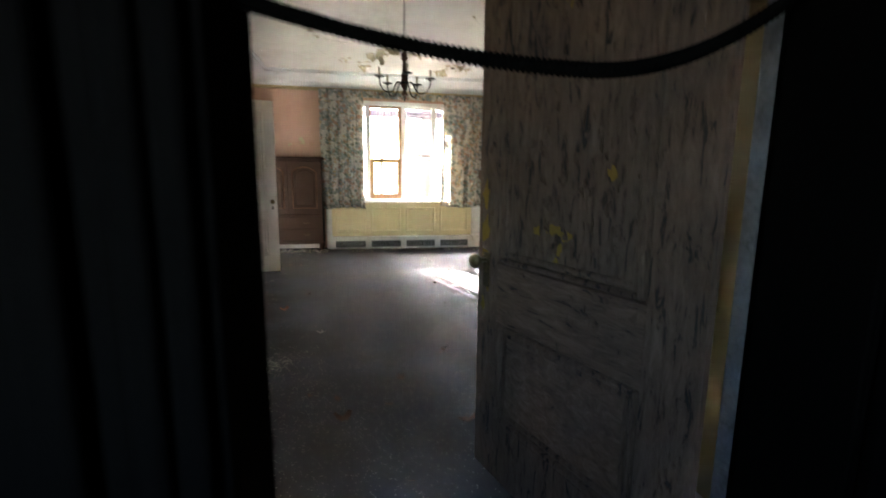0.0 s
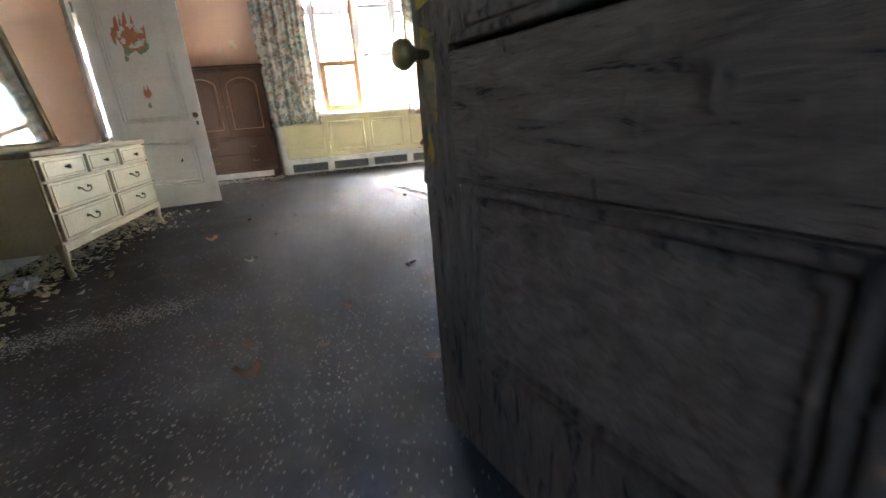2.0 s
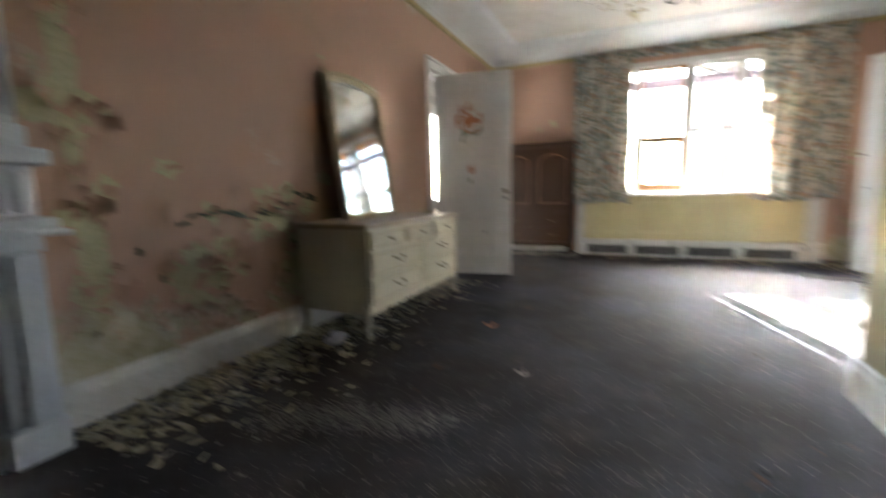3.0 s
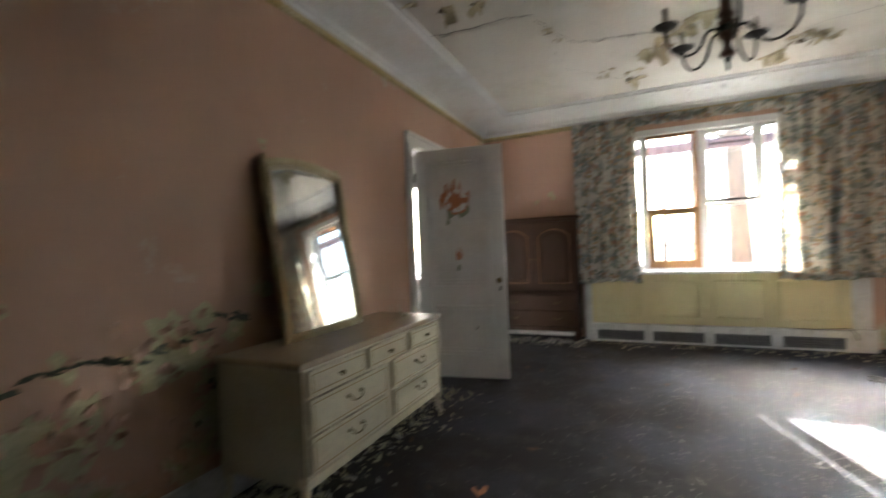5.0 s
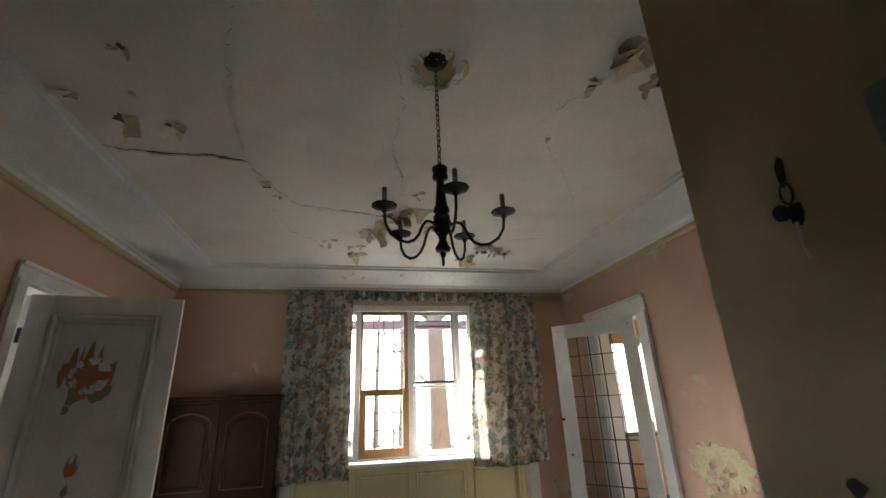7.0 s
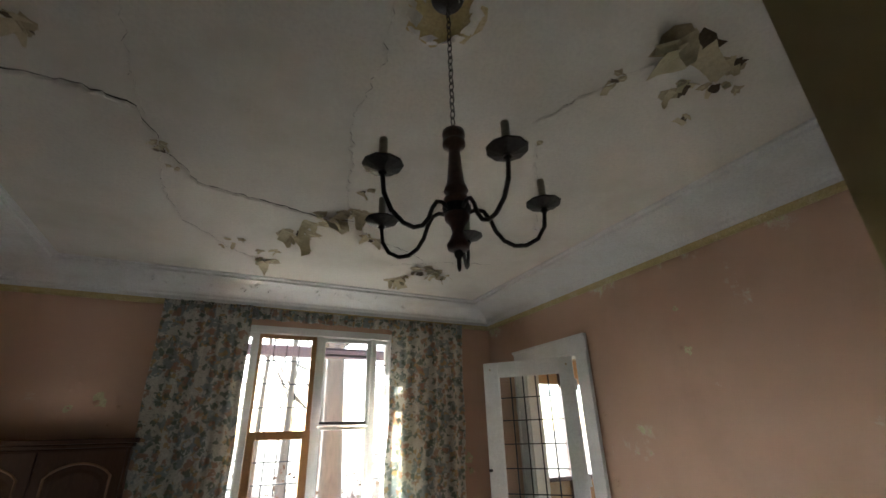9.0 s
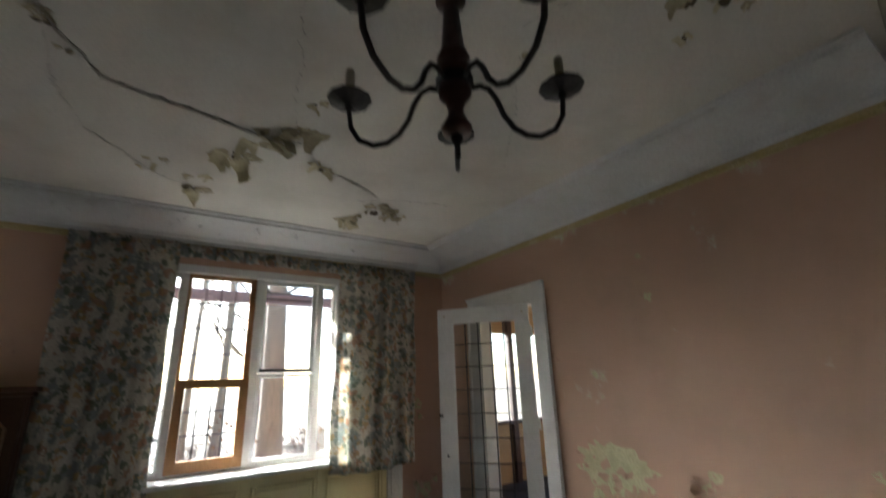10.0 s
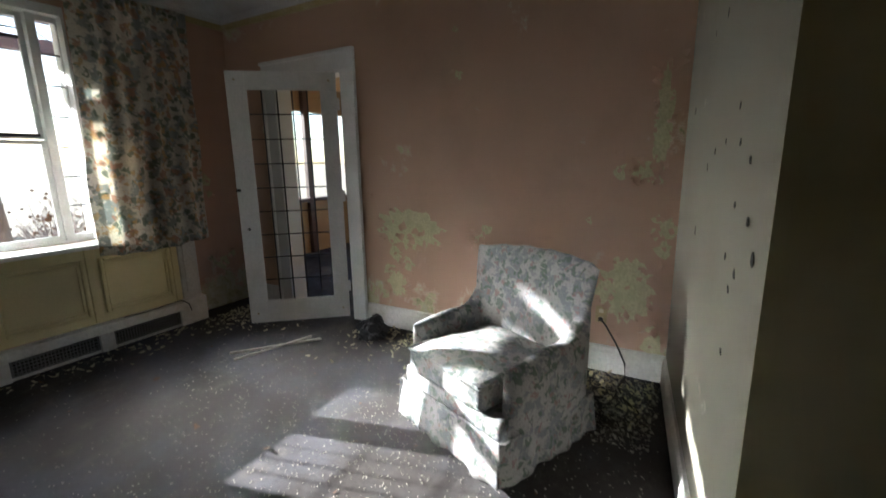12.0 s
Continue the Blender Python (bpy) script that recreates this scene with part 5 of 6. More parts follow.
tree("tree", pose(4.6, 14.0, -0.36), 9.0, 0.14, 15, "bare tree beyond the porch")
tree("tree", pose(-3.2, 24.0, -0.36), 11.0, 0.2, 16, "bare tree at the far edge of the garden")
tree("tree", pose(3.4, 21.0, -0.36), 11.0, 0.25, 9, "bare winter tree far back in the garden")

TWIG = worn("twig_bark", (0.14, 0.10, 0.09), (0.2, 0.15, 0.11), 9, 0.9, 0.5, 60)
def shrub(m, seed, w, h):
    rg = random.Random(seed)
    e = thing("shrub", m, "leafless tangled garden shrub", "shrub", "garden shrubs")
    bm = bmesh.new()
    for k in range(85):
        p = Vector((rg.uniform(-w, w) * 0.5, rg.uniform(-.4, .4), 0))
        q = [p]
        d = Vector((rg.uniform(-.6, .6), rg.uniform(-.5, .5), 1)).normalized()
        ln = h * rg.uniform(0.4, 1.0) / 5
        for s_ in range(5):
            d = (d + Vector((rg.uniform(-.45, .45), rg.uniform(-.45, .45), rg.uniform(-.3, .15)))).normalized()
            q.append(q[-1] + d * ln)
        tube(q, [0.009 - 0.0014 * s_ for s_ in range(6)], 4, bm)
    part("stems", bm, TWIG, e)
    bm = bmesh.new()
    for k in range(70):
        mm = pose(rg.uniform(-w, w) * 0.6, rg.uniform(-.5, .5), rg.uniform(0.02, 0.75 * h), rg.uniform(0, 360), rg.uniform(0, 360), rg.uniform(0, 360))
        blob(bm, 0, 0, rg.uniform(0.02, 0.04), mm, 6, 0.3, 0.001, rg)
    tagged(part("leaves", bm, LEAFBROWN, e, "dry russet leaves"), kind="stuff")
for k in range(16):
    shrub(pose(-3.6 + 0.62 * k, 11.4 + 1.2 * ((k * 7) % 5), -0.36, 0, 0, 40 * k), 20 + k, 1.3, 1.35 + 0.3 * (k % 3))

# porch roof outside the window: beam on posts, rafters and boarding
pr = thing("porch_roof", pose(0.5, 9.6, 0), "timber porch roof on a purple-brown beam outside the window", "porch")
part("beam", boxes((-4.0, 3.0, -0.06, 0.06, 2.64, 2.78), bevel=0.01), PORCH, pr)
for x in (-3.9, 2.9):
    part("post", boxes((x - 0.06, x + 0.06, -0.06, 0.06, -0.36, 2.639), bevel=0.01), PORCH, pr)
tilt = math.atan2(0.47, 1.85)
for k in range(12):
    bm = boxes((-0.03, 0.03, -1.95, 0.0, 0.0, 0.10), bevel=0.004)
    bmesh.ops.transform(bm, matrix=Matrix.Translation((-3.7 + 0.6 * k, 0.30, 2.98)) @ Matrix.Rotation(-tilt, 4, "X"), verts=bm.verts)
    part("rafter", bm, OAK, pr, "orange-brown rafter")
bm = boxes((-4.0, 3.0, -1.80, 0.12, 0.104, 0.13))
bmesh.ops.transform(bm, matrix=Matrix.Translation((0, 0.30, 2.98)) @ Matrix.Rotation(-tilt, 4, "X"), verts=bm.verts)
part("roof_boards", bm, BROWNPOST, pr, "dark boarding")

# pale houses over the garden
def house(m, w, d, h, label):
    e = thing("house", m, label, "house", "neighbour houses")
    part("wall", boxes((-w / 2, w / 2, -d / 2, d / 2, -0.4, h)), SIDING, e)
    bm = bmesh.new()
    a = [bm.verts.new(p) for p in ((-w / 2 - .4, -d / 2 - .4, h), (w / 2 + .4, -d / 2 - .4, h), (w / 2 + .4, d / 2 + .4, h), (-w / 2 - .4, d / 2 + .4, h), (-w / 2 - .4, 0, h + 2.2), (w / 2 + .4, 0, h + 2.2))]
    for f in ((0, 1, 5, 4), (2, 3, 4, 5), (0, 4, 3), (1, 2, 5), (0, 3, 2, 1)):
        bm.faces.new([a[i_] for i_ in f])
    part("roof", bm, PORCH, e)
    for k in range(int(w // 2)):
        for z in (1.0, 3.6):
            x = -w / 2 + 1.2 + 2 * k
            wn_ = part("window", frame_bm(x - 0.5, x + 0.5, z, z + 1.4, -d / 2 - 0.06, -d / 2 - 0.002, 0.08, 0.08, 0.08, 0.08), WHITE, e)
            part("pane", boxes((x - 0.42, x + 0.42, -d / 2 - 0.03, -d / 2 - 0.003, z + 0.08, z + 1.32)), SHUT, wn_)
SIDING = worn("pale_blue_siding", (0.55, 0.60, 0.66), (0.45, 0.5, 0.56), 0.6, 0.7, 0.5, 20, stretch=(1, 1, 8))
SHUT = worn("pale_blind", (0.42, 0.47, 0.52), (0.36, 0.4, 0.45), 2, 0.5, 0.5, 20)
house(pose(-11, 44, 0), 12, 8, 5.5, "pale blue house far over the garden")

# ---- paint damage ----
down = Matrix.Rotation(math.pi, 4, "X")

def ceiling_curls(name, spots, seed, label):
    """Hanging paint curls on the ceiling, each spot (x, y, spread, count, size)."""
    rg = random.Random(seed)
    bm, bb_ = bmesh.new(), bmesh.new()
    for x, y, sp, cnt, sz in spots:
        for k in range(cnt):
            p = Matrix.Translation((x + rg.gauss(0, sp), y + rg.gauss(0, sp * 0.7), Z - 0.0005))
            rz = rg.uniform(0, 6.28)
            curl(bm, p @ down @ Matrix.Rotation(rz, 4, "Z"), sz * rg.uniform(0.5, 1.3), rg.uniform(0.5, 1.7), rg, n=5)
            if rg.random() < 0.75:
                blob(bb_, 0, 0, sz * rg.uniform(0.2, 0.5), p @ down @ Matrix.Rotation(rz, 4, "Z") @ Matrix.Translation((sz * 0.25, 0, 0.001)), 9, 0.4, 0.0012, rg)
    e = tagged(part(name, bm, FLAKE), label, "peeling paint", kind="stuff")
    tagged(part("bare_plaster", bb_, BARE), "bare stained plaster where paint fell", "peeling paint", kind="stuff")
    return e
BARE = worn("bare_plaster_brown", (0.40, 0.35, 0.24), (0.22, 0.18, 0.12), 14, 0.9, 0.7, 60)
ceiling_curls("hanging_paint_curls", [(0.06, 6.25, 0.06, 7, 0.14), (0.22, 5.98, 0.06, 6, 0.14), (0.38, 5.76, 0.08, 7, 0.12), (-0.08, 6.92, 0.04, 4, 0.14), (0.63, 6.12, 0.06, 4, 0.10), (0.36, 5.44, 0.03, 2, 0.07), (1.33, 6.68, 0.08, 8, 0.16), (1.18, 6.95, 0.10, 9, 0.15), (1.5, 6.75, 0.06, 4, 0.11), (-0.38, 6.55, 0.10, 5, 0.06), (-0.1, 6.75, 0.10, 5, 0.06)], 11, "large curls of peeling paint hanging from the ceiling by the window")
ceiling_curls("hanging_paint_curls", [(-1.36, 4.74, 0.05, 4, 0.11), (-1.12, 4.77, 0.04, 4, 0.10), (-1.54, 4.56, 0.02, 2, 0.07), (-1.14, 4.18, 0.015, 2, 0.06), (-0.75, 5.40, 0.03, 5, 0.06), (-1.22, 4.50, 0.02, 1, 0.05), (-0.70, 5.60, 0.03, 2, 0.05)], 13, "small paint curls hanging from the cracked ceiling")
ceiling_curls("hanging_paint_curls", [(1.27, 3.78, 0.05, 4, 0.17), (1.50, 3.79, 0.05, 4, 0.10), (1.45, 3.98, 0.05, 4, 0.09), (1.57, 3.91, 0.05, 4, 0.07), (1.11, 4.06, 0.03, 3, 0.07), (1.07, 4.58, 0.008, 1, 0.05), (1.63, 4.12, 0.03, 2, 0.06)], 17, "torn paint hanging from the ceiling by the passage wall")
DARKHOLE = worn("torn_ceiling_hole", (0.07, 0.05, 0.03), (0.13, 0.10, 0.06), 20, 0.95, 0.6, 60)
rg = random.Random(77)
for x, y, r, ry in ((-1.37, 4.73, 0.06, 0.7), (-1.12, 4.77, 0.055, 0.5), (-1.55, 4.55, 0.03, 0.8), (-1.14, 4.17, 0.015, 1.4), (-0.74, 5.44, 0.025, 1.2), (1.32, 3.76, 0.085, 0.5), (1.20, 3.86, 0.04, 0.6), (1.50, 3.78, 0.045, 0.6), (1.45, 3.98, 0.04, 0.5), (1.57, 3.91, 0.03, 0.7), (1.63, 4.12, 0.025, 0.7), (1.11, 4.07, 0.022, 0.5), (0.10, 6.2, 0.05, 0.6), (-0.08, 6.92, 0.035, 0.7), (1.30, 6.72, 0.06, 0.6), (0.63, 6.15, 0.035, 0.5), (0.36, 5.44, 0.015, 0.8)):
    bm = bmesh.new()
    blob(bm, 0, 0, r, Matrix.Translation((x, y, Z - 0.0025)) @ down @ Matrix.Rotation(rg.uniform(0, 3), 4, "Z"), 14, 0.4, 0.001, rg, ry)
    tagged(part("ceiling_hole", bm, DARKHOLE), "dark torn hole in the ceiling paint", "hole", "holes in the ceiling")
# ring of torn paint round the ceiling canopy
bm, bm2 = bmesh.new(), bmesh.new()
rg = random.Random(23)
blob(bm2, 0, 0, 0.145, Matrix.Translation((0.27, 4.09, Z - 0.0005)) @ down, 22, 0.18, 0.0012, rg)
tagged(part("bare_plaster", bm2, YELLOW), "yellowed bare ring around the ceiling lamp canopy", "peeling paint", kind="stuff")
for k in range(22):
    a = 2 * math.pi * k / 22 + rg.uniform(-.1, .1)
    curl(bm, Matrix.Translation((0.27 + 0.15 * math.cos(a), 4.09 + 0.15 * math.sin(a), Z - 0.001)) @ down @ Matrix.Rotation(-a + math.pi + rg.uniform(-.5, .5), 4, "Z"), rg.uniform(0.03, 0.085), rg.uniform(0.6, 1.6), rg, n=4)
tagged(part("hanging_paint_curls", bm, CEIL), "torn paint curls round the chandelier canopy", "peeling paint", kind="stuff")

def crack(pts, w, seed, lip=0.012):
    """A ragged crack with one lip of paint standing off the ceiling."""
    rg = random.Random(seed)
    fine = []
    for a, c in zip(pts, pts[1:]):
        n_ = max(2, int(math.dist(a, c) / 0.03))
        for k in range(n_):
            u = k / n_
            fine.append((a[0] + (c[0] - a[0]) * u + rg.gauss(0, 0.008), a[1] + (c[1] - a[1]) * u + rg.gauss(0, 0.008)))
    fine.append(pts[-1])
    bm, bl = bmesh.new(), bmesh.new()
    top, bot, ll = [], [], []
    for x, y in fine:
        q = w * rg.uniform(0.15, 1.0)
        top.append(bm.verts.new((x, y + q, Z - 0.0012)))
        bot.append(bm.verts.new((x, y - q, Z - 0.0012)))
        ll.append((bl.verts.new((x, y + q + 0.03, Z - 0.0005)), bl.verts.new((x, y + q * 0.3, Z - lip * rg.uniform(0.1, 1)))))
    for k in range(len(fine) - 1):
        bm.faces.new((top[k], top[k + 1], bot[k + 1], bot[k]))
        bl.faces.new((ll[k][0], ll[k + 1][0], ll[k + 1][1], ll[k][1]))
    bmesh.ops.solidify(bl, geom=bl.faces[:], thickness=0.0008)
    tagged(part("ceiling_crack", bm, BLACK), "dark jagged crack in the ceiling paint", "crack", kind="structure")
    tagged(part("lifted_paint", bl, CEIL), "lifted paint lip along a crack", "peeling paint", kind="stuff")
crack([(-1.76, 5.0), (-1.5, 5.04), (-1.26, 5.06), (-1.0, 5.05), (-0.81, 5.10), (-0.74, 5.35), (-0.58, 5.72), (-0.35, 5.78), (-0.08, 5.82), (0.24, 5.92)], 0.008, 1, 0.022)
crack([(0.24, 5.92), (0.45, 5.86), (0.65, 6.15), (0.9, 6.2), (1.2, 6.4)], 0.004, 2)
crack([(0.06, 3.77), (0.07, 4.02), (0.15, 4.39), (0.11, 4.79), (0.22, 5.15), (0.26, 5.44), (0.36, 5.76)], 0.003, 3, 0.005)
crack([(-0.74, 5.39), (-0.77, 5.9), (-0.68, 6.3), (-0.31, 6.78), (0.01, 6.94)], 0.003, 4, 0.010)
crack([(1.07, 4.60), (1.45, 5.05), (1.75, 5.5)], 0.002, 5, 0.004)
crack([(-0.55, 3.2), (-0.61, 3.86), (-0.71, 4.15), (-0.78, 4.53), (-0.80, 4.92), (-0.78, 5.15)], 0.0026, 6, 0.006)
crack([(0.95, 4.45), (1.11, 4.06), (1.27, 3.78)], 0.0015, 7, 0.010)
crack([(0.95, 6.6), (1.4, 6.35), (1.8, 6.25)], 0.003, 8, 0.012)
# blistered seam in the north cove
bm = bmesh.new()
rg = random.Random(31)
for k in range(60):
    x = rg.uniform(-1.2, 1.9)
    q = rg.uniform(0.10, 0.42)
    a = math.acos(max(-1, min(1, 1 - (q - 0.05) / 0.40)))
    z = RZ + 0.05 + (Z - RZ - 0.09) * math.sin(a)
    curl(bm, Matrix.Translation((x, N - q, z - 0.001)) @ Matrix.Rotation(math.pi - 0.4, 4, "X") @ Matrix.Rotation(rg.uniform(0, 6.28), 4, "Z"), rg.uniform(0.02, 0.06), rg.uniform(0.4, 1.2), rg, n=3)
tagged(part("cove_paint_curls", bm, COVE), "flaking paint along the window cove", "peeling paint", kind="stuff")

# curls standing off the walls: (fixed plane, along, z)
def wall_curls(name, face, spots, seed, mat, label):
    rg = random.Random(seed)
    bm, bb_ = bmesh.new(), bmesh.new()
    for y, z, sp, cnt, sz in spots:
        for k in range(cnt):
            py, pz = y - (0 if face == "N" else 0.2) + rg.gauss(0, sp), max(0.22, z + rg.gauss(0, sp))
            if face == "W":
                m = Matrix.Translation((W + 0.0005, py, pz)) @ Matrix.Rotation(math.pi / 2, 4, "Y")
            elif face == "E":
                m = Matrix.Translation((E - 0.0005, py, pz)) @ Matrix.Rotation(-math.pi / 2, 4, "Y")
            else:
                m = Matrix.Translation((py, N - 0.0005, pz)) @ Matrix.Rotation(math.pi / 2, 4, "X")
            m = m @ Matrix.Rotation(rg.uniform(0, 6.28), 4, "Z")
            curl(bm, m, sz * rg.uniform(0.4, 1.2), rg.uniform(0.4, 1.5), rg, n=4)
            if rg.random() < 0.22:
                blob(bb_, 0, 0, sz * rg.uniform(0.4, 1.1), m @ Matrix.Translation((sz * 0.2, 0, 0.0004)), 11, 0.45, 0.001, rg)
    tagged(part(name, bm, mat), label, "peeling paint", kind="stuff")
    tagged(part("bare_wall_patch", bb_, OLDPLASTER), "cream-green bare patch where wall paint fell", "peeling paint", kind="stuff")
OLDPLASTER = worn("cream_green_plaster", (0.52, 0.48, 0.29), (0.36, 0.33, 0.20), 8, 0.85, 0.7, 60, relief=0.5)
def bare(face, y, z, r, ry, seed):
    rg = random.Random(seed)
    y -= 0.2
    bm = bmesh.new()
    turn_ = Matrix.Rotation(math.pi / 2 if face == "W" else -math.pi / 2, 4, "Y") @ Matrix.Rotation(math.pi / 2, 4, "Z")
    blob(bm, 0, 0, r, Matrix.Translation((W + 0.0006 if face == "W" else E - 0.0006, y, z)) @ turn_, 44, 0.22, 0.0006, rg, ry)
    tagged(part("bare_wall_patch", bm, OLDPLASTER), "ragged cream-green patch of bare plaster on the wall", "peeling paint")
    bm = bmesh.new()
    for k in range(30):
        a = rg.uniform(0, 6.28)
        m = Matrix.Translation((W + 0.002 if face == "W" else E - 0.002, y + r * math.cos(a), max(0.22, z + r * ry * math.sin(a)))) @ Matrix.Rotation(math.pi / 2 if face == "W" else -math.pi / 2, 4, "Y") @ Matrix.Rotation(rg.uniform(0, 6.28), 4, "Z")
        curl(bm, m, rg.uniform(0.02, 0.055), rg.uniform(0.5, 1.5), rg, n=3)
    tagged(part("wall_paint_curls", bm, PINK if face == "W" else PINK_E), "curled paint edge round a bare patch", "peeling paint", kind="stuff")
for row in (("E", 5.84, 0.92, 0.31, 0.55, 1), ("E", 5.98, 0.42, 0.10, 1.2, 2), ("E", 4.12, 0.60, 0.17, 1.2, 3), ("E", 5.2, 0.88, 0.05, 0.8, 4), ("W", 3.28, 0.80, 0.20, 0.5, 5), ("W", 2.78, 0.52, 0.16, 1.1, 6), ("W", 3.55, 0.55, 0.13, 1.5, 7), ("W", 2.27, 1.45, 0.05, 8, 8), ("W", 2.30, 0.70, 0.06, 4, 9), ("E", 3.97, 1.7, 0.05, 6, 10), ("E", 4.05, 1.39, 0.07, 0.9, 11)):
    bare(*row)
wall_curls("wall_paint_curls", "E", [(5.95, 0.78, 0.09, 12, 0.075), (5.75, 0.72, 0.10, 14, 0.08), (5.9, 0.6, 0.12, 10, 0.07), (5.95, 0.4, 0.12, 12, 0.05), (5.2, 0.86, 0.06, 7, 0.05), (4.25, 0.65, 0.12, 12, 0.07), (4.05, 0.45, 0.14, 12, 0.07), (4.0, 1.4, 0.04, 4, 0.07), (4.24, 1.54, 0.02, 2, 0.035), (4.25, 1.39, 0.02, 1, 0.045), (5.39, 2.12, 0.012, 2, 0.035), (5.4, 2.4, 0.02, 3, 0.04), (4.4, 1.03, 0.03, 2, 0.03), (3.95, 2.0, 0.05, 7, 0.07), (3.93, 1.0, 0.06, 8, 0.06), (6.24, 1.7, 0.015, 4, 0.04), (6.24, 1.2, 0.02, 4, 0.045), (6.24, 2.2, 0.015, 3, 0.03)], 41, PINK_E, "curling pink paint around bare plaster patches")
wall_curls("wall_paint_curls", "W", [(3.0, 0.72, 0.16, 16, 0.09), (3.35, 0.86, 0.10, 12, 0.09), (2.65, 0.55, 0.14, 14, 0.10), (3.5, 0.5, 0.15, 12, 0.08), (2.3, 1.3, 0.05, 6, 0.10), (2.28, 1.7, 0.05, 6, 0.10), (2.3, 0.9, 0.06, 7, 0.10), (2.32, 0.5, 0.05, 6, 0.08), (2.75, 0.35, 0.15, 10, 0.06), (5.58, 1.7, 0.015, 3, 0.05), (5.58, 1.2, 0.02, 3, 0.05), (5.58, 0.8, 0.02, 3, 0.05), (3.9, 1.95, 0.03, 3, 0.04), (4.0, 1.5, 0.04, 4, 0.05), (3.95, 1.1, 0.05, 5, 0.06)], 43, PINK, "curling pink and cream paint on the wall")
wall_curls("wall_paint_curls", "N", [(-1.25, 1.95, 0.12, 12, 0.05), (2.45, 1.2, 0.06, 5, 0.05), (2.5, 0.5, 0.1, 8, 0.06)], 47, PINK, "small paint curls on the wall beside the curtain")

# black mould line on the west wall
MOULD = worn("black_mould", (0.07, 0.08, 0.06), (0.16, 0.17, 0.13), 18, 0.95, 0.7, 60)
rg = random.Random(88)
bm = bmesh.new()
for k in range(16):
    u = k / 15
    y = 2.5 + 0.98 * u
    blob(bm, 0, 0, rg.uniform(0.025, 0.06), Matrix.Translation((W + 0.005, y, 0.80 + 0.11 * u + 0.03 * math.sin(9 * u) + rg.gauss(0, 0.012))) @ Matrix.Rotation(math.pi / 2, 4, "Y") @ Matrix.Rotation(math.pi / 2 + rg.uniform(-.4, .4), 4, "Z"), 15, 0.45, 0.0006, rg, 0.32)
for y, z, r in ((2.6, 0.55, 0.02), (2.85, 0.62, 0.02), (3.5, 0.62, 0.03), (3.42, 0.45, 0.02), (2.5, 0.70, 0.02), (3.6, 0.72, 0.025)):
    blob(bm, 0, 0, r, Matrix.Translation((W + 0.005, y - 0.22, z)) @ Matrix.Rotation(math.pi / 2, 4, "Y"), 11, 0.45, 0.0006, rg, 0.7)
tagged(part("mould_stain", bm, MOULD), "dark mould streak along the peeled wall", "stain", kind="stuff")

# nail holes in the alcove wall
slope = (CE - CY) / (E - CX)
bm = bmesh.new()
rg = random.Random(53)
for x, z in ((1.73, 1.98), (1.97, 1.97), (1.36, 1.62), (1.52, 1.52), (1.3, 1.51), (1.71, 1.49), (1.85, 1.43), (1.16, 1.46), (1.28, 1.33), (2.01, 1.14), (1.11, 1.3), (1.33, 1.16), (1.19, 1.14), (1.24, 1.08), (1.24, 0.88), (2.4, 1.7), (1.02, 1.22)):
    blob(bm, 0, 0, rg.uniform(0.018, 0.034), Matrix.Translation((x, CY + (x - CX) * slope + 0.001, z)) @ Matrix.Rotation(-math.pi / 2, 4, "X"), 8, 0.3, 0.001, rg, 0.55)
tagged(part("nail_holes", bm, BLACK), "dark chipped holes in the alcove wall", "hole", kind="stuff")

# ---- litter on the carpet ----
def litter(name, n_, place, size, mat, seed, label, flat=0.5):
    rg = random.Random(seed)
    bm = bmesh.new()
    for k in range(n_):
        x, y = place(rg)
        s_ = size * rg.uniform(0.4, 1.5)
        mm = pose(x, y, 0.0015 + 0.2 * s_ * rg.random(), rg.gauss(0, 14), rg.gauss(0, 14), rg.uniform(0, 360))
        if s_ > 0.02:
            curl(bm, mm, s_, rg.uniform(0.2, 1.0), rg, n=2)
        else:
            pts = [(s_ * (0.5 + 0.5 * rg.random()) * math.cos(2.1 * q), s_ * (0.3 + 0.6 * rg.random()) * math.sin(2.1 * q)) for q in range(3)]
            lo_ = [bm.verts.new(mm @ Vector((a, c, 0))) for a, c in pts]
            hi_ = [bm.verts.new(mm @ Vector((a, c, 0.0015))) for a, c in pts]
            bm.faces.new(hi_)
            for q in range(3):
                bm.faces.new((lo_[q], lo_[(q + 1) % 3], hi_[(q + 1) % 3], hi_[q]))
    return tagged(part(name, bm, mat), label, "debris", kind="stuff")
def along_west(rg):
    return (W + 0.05 + abs(rg.gauss(0, 0.26)), rg.uniform(1.9, 5.3))
def along_east(rg):
    return (E - 0.05 - abs(rg.gauss(0, 0.28)), rg.uniform(3.7, 6.1))
def all_over(rg):
    return (rg.uniform(-2.0, 2.6), rg.uniform(0.5, 7.5))
def entry(rg):
    return (rg.gauss(-0.35, 0.55), rg.gauss(1.75, 0.6))
def north_side(rg):
    return (rg.uniform(-2.0, 2.6), 7.58 - abs(rg.gauss(0, 0.16)))
def alcove(rg):
    return (rg.uniform(1.9, 2.7), rg.uniform(3.66, 4.5))
def corner_ne(rg):
    return (rg.gauss(2.35, 0.2), rg.gauss(7.35, 0.25))
def streak(rg):
    t = rg.random()
    return (-1.45 + 0.75 * t + rg.gauss(0, 0.06), 2.33 + 0.25 * t + rg.gauss(0, 0.07))
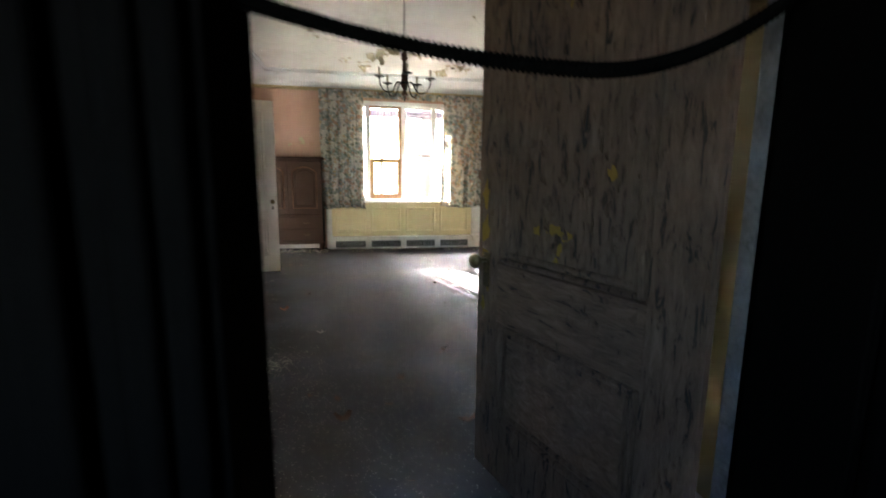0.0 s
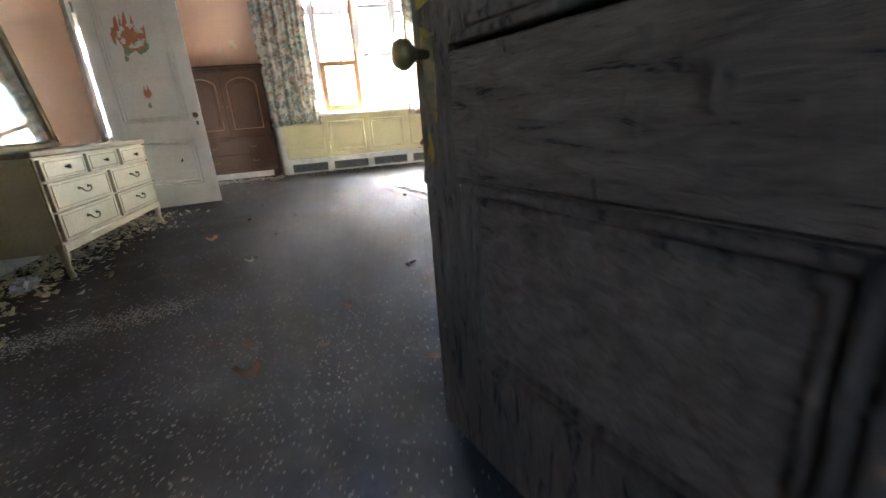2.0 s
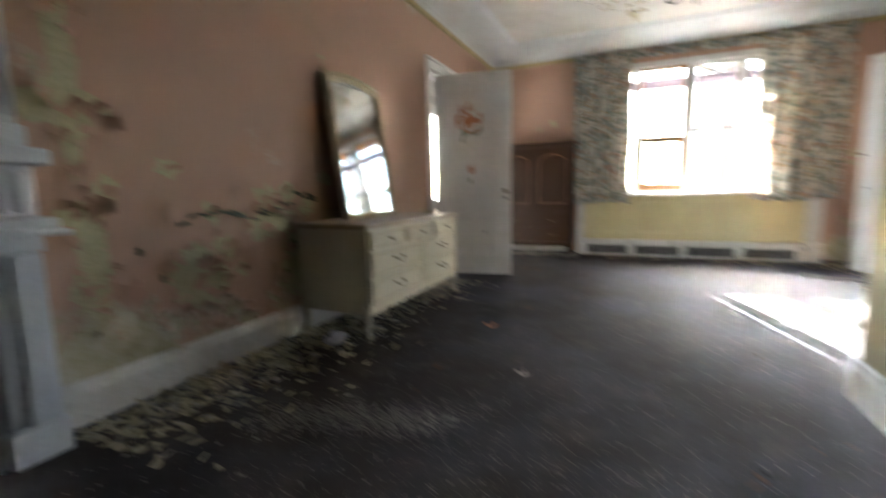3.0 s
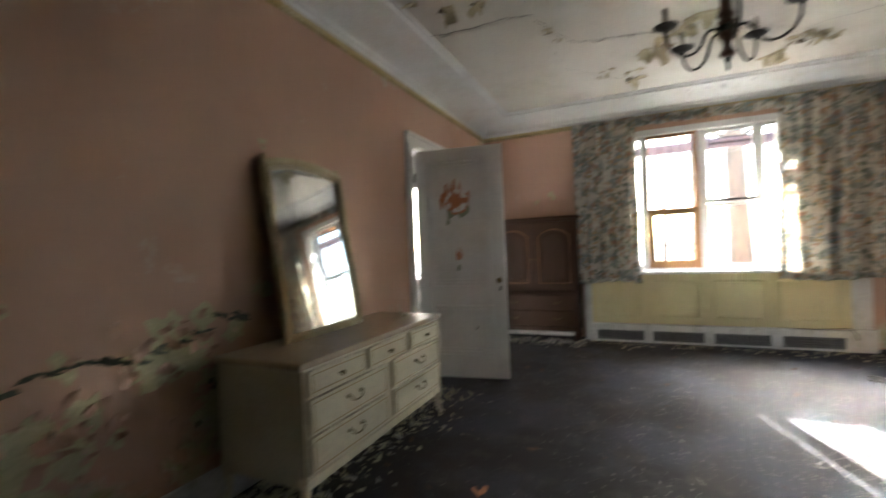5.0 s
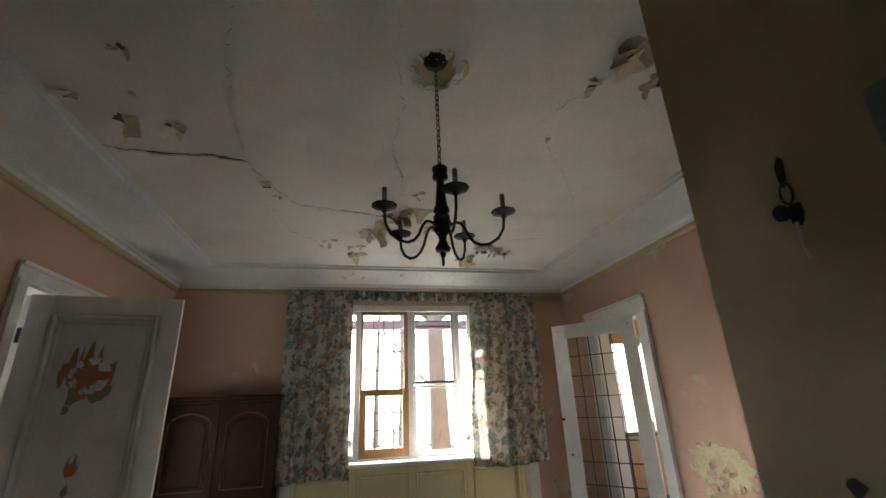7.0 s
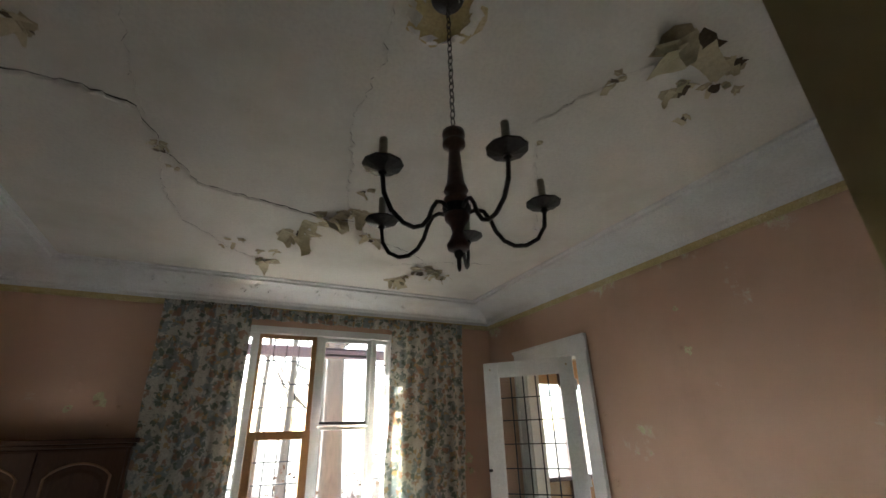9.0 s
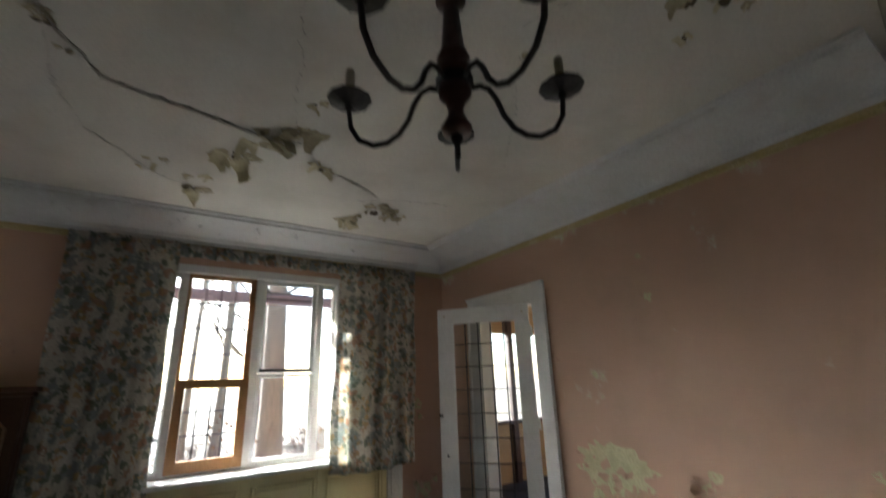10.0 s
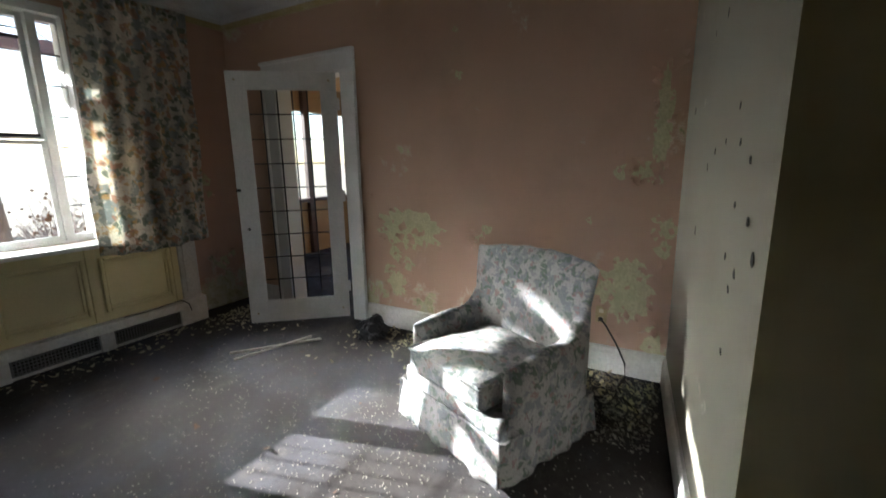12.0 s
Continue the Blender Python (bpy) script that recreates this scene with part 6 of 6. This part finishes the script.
def inside(f):
    def g_(rg):
        while True:
            x, y = f(rg)
            if W + 0.03 < x < E - 0.03 and EN1 < y < 7.58 and not (x > CX - 0.04 and y < CE + 0.03 - 0.11 * (E - x)) and not (x < -1.88 and y < 1.9):
                return x, y
    return g_
litter("paint_flakes", 1500, inside(along_west), 0.034, FLAKE, 61, "heap of fallen paint flakes along the wall")
litter("paint_flakes", 500, inside(along_west), 0.03, FLAKEGREY, 62, "grey fallen paint flakes along the wall")
litter("paint_flakes", 650, inside(along_east), 0.03, FLAKE, 63, "fallen cream paint flakes along the wall")
litter("paint_flakes", 420, inside(alcove), 0.022, FLAKEGREY, 64, "pale flakes scattered in the alcove")
litter("paint_crumbs", 2600, inside(all_over), 0.0048, FLAKEGREY, 65, "fine pale crumbs scattered over the carpet")
litter("paint_crumbs", 3400, inside(entry), 0.0046, FLAKEGREY, 66, "dense pale crumbs by the entry")
litter("paint_crumbs", 1700, inside(streak), 0.0055, FLAKEGREY, 67, "streak of swept pale crumbs")
litter("paint_flakes", 300, inside(north_side), 0.028, FLAKE, 68, "flakes fallen below the window")
litter("paint_flakes", 260, inside(corner_ne), 0.03, FLAKE, 69, "flakes fallen beside the glazed door")
litter("paint_crumbs", 1800, inside(alcove), 0.0065, FLAKEGREY, 70, "crumbs around the armchair")
litter("paint_crumbs", 2600, inside(lambda rg: (rg.gauss(1.1, 0.7), rg.gauss(4.9, 0.8))), 0.0065, FLAKEGREY, 73, "pale crumbs over the sunlit carpet")
litter("dry_leaves", 80, inside(all_over), 0.03, LEAFBROWN, 71, "dark dry leaf scraps scattered on the carpet")
litter("paint_flakes", 220, inside(lambda rg: (rg.uniform(-1.95, -0.75), rg.gauss(7.4, 0.12))), 0.04, FLAKEGREY, 72, "grey rubble and flakes under the armoire")
for x, y, s_, mat, lab in ((-0.9, 4.03, 0.05, UNDER, "orange-brown dry leaf on the carpet"), (-0.51, 3.33, 0.045, FLAKEGREY, "pale paint flake on the carpet"), (-0.29, 1.98, 0.06, LEAFBROWN, "curled brown leaf on the carpet"), (0.41, 2.85, 0.025, BLACK, "dark crumb on the carpet"), (0.33, 1.87, 0.05, LEAFBROWN, "crumpled dry leaf on the carpet"), (-0.75, 4.6, 0.04, LEAFBROWN, "dark dry leaf on the carpet"), (0.05, 2.4, 0.04, LEAFBROWN, "brown leaf scrap on the carpet"), (0.7, 4.9, 0.04, FLAKEGREY, "pale paper scrap on the carpet")):
    bm = bmesh.new()
    for q in range(3):
        curl(bm, pose(0, 0, 0.003 + 0.004 * q, 0, 0, rnd.uniform(0, 360)), s_ * rnd.uniform(0.8, 1.3), rnd.uniform(0.4, 1.2))
    ob = part("fallen_scrap", bm, mat)
    ob.location = (x, y - 0.2, 0)
    tagged(ob, lab, "debris", "scraps on the carpet")
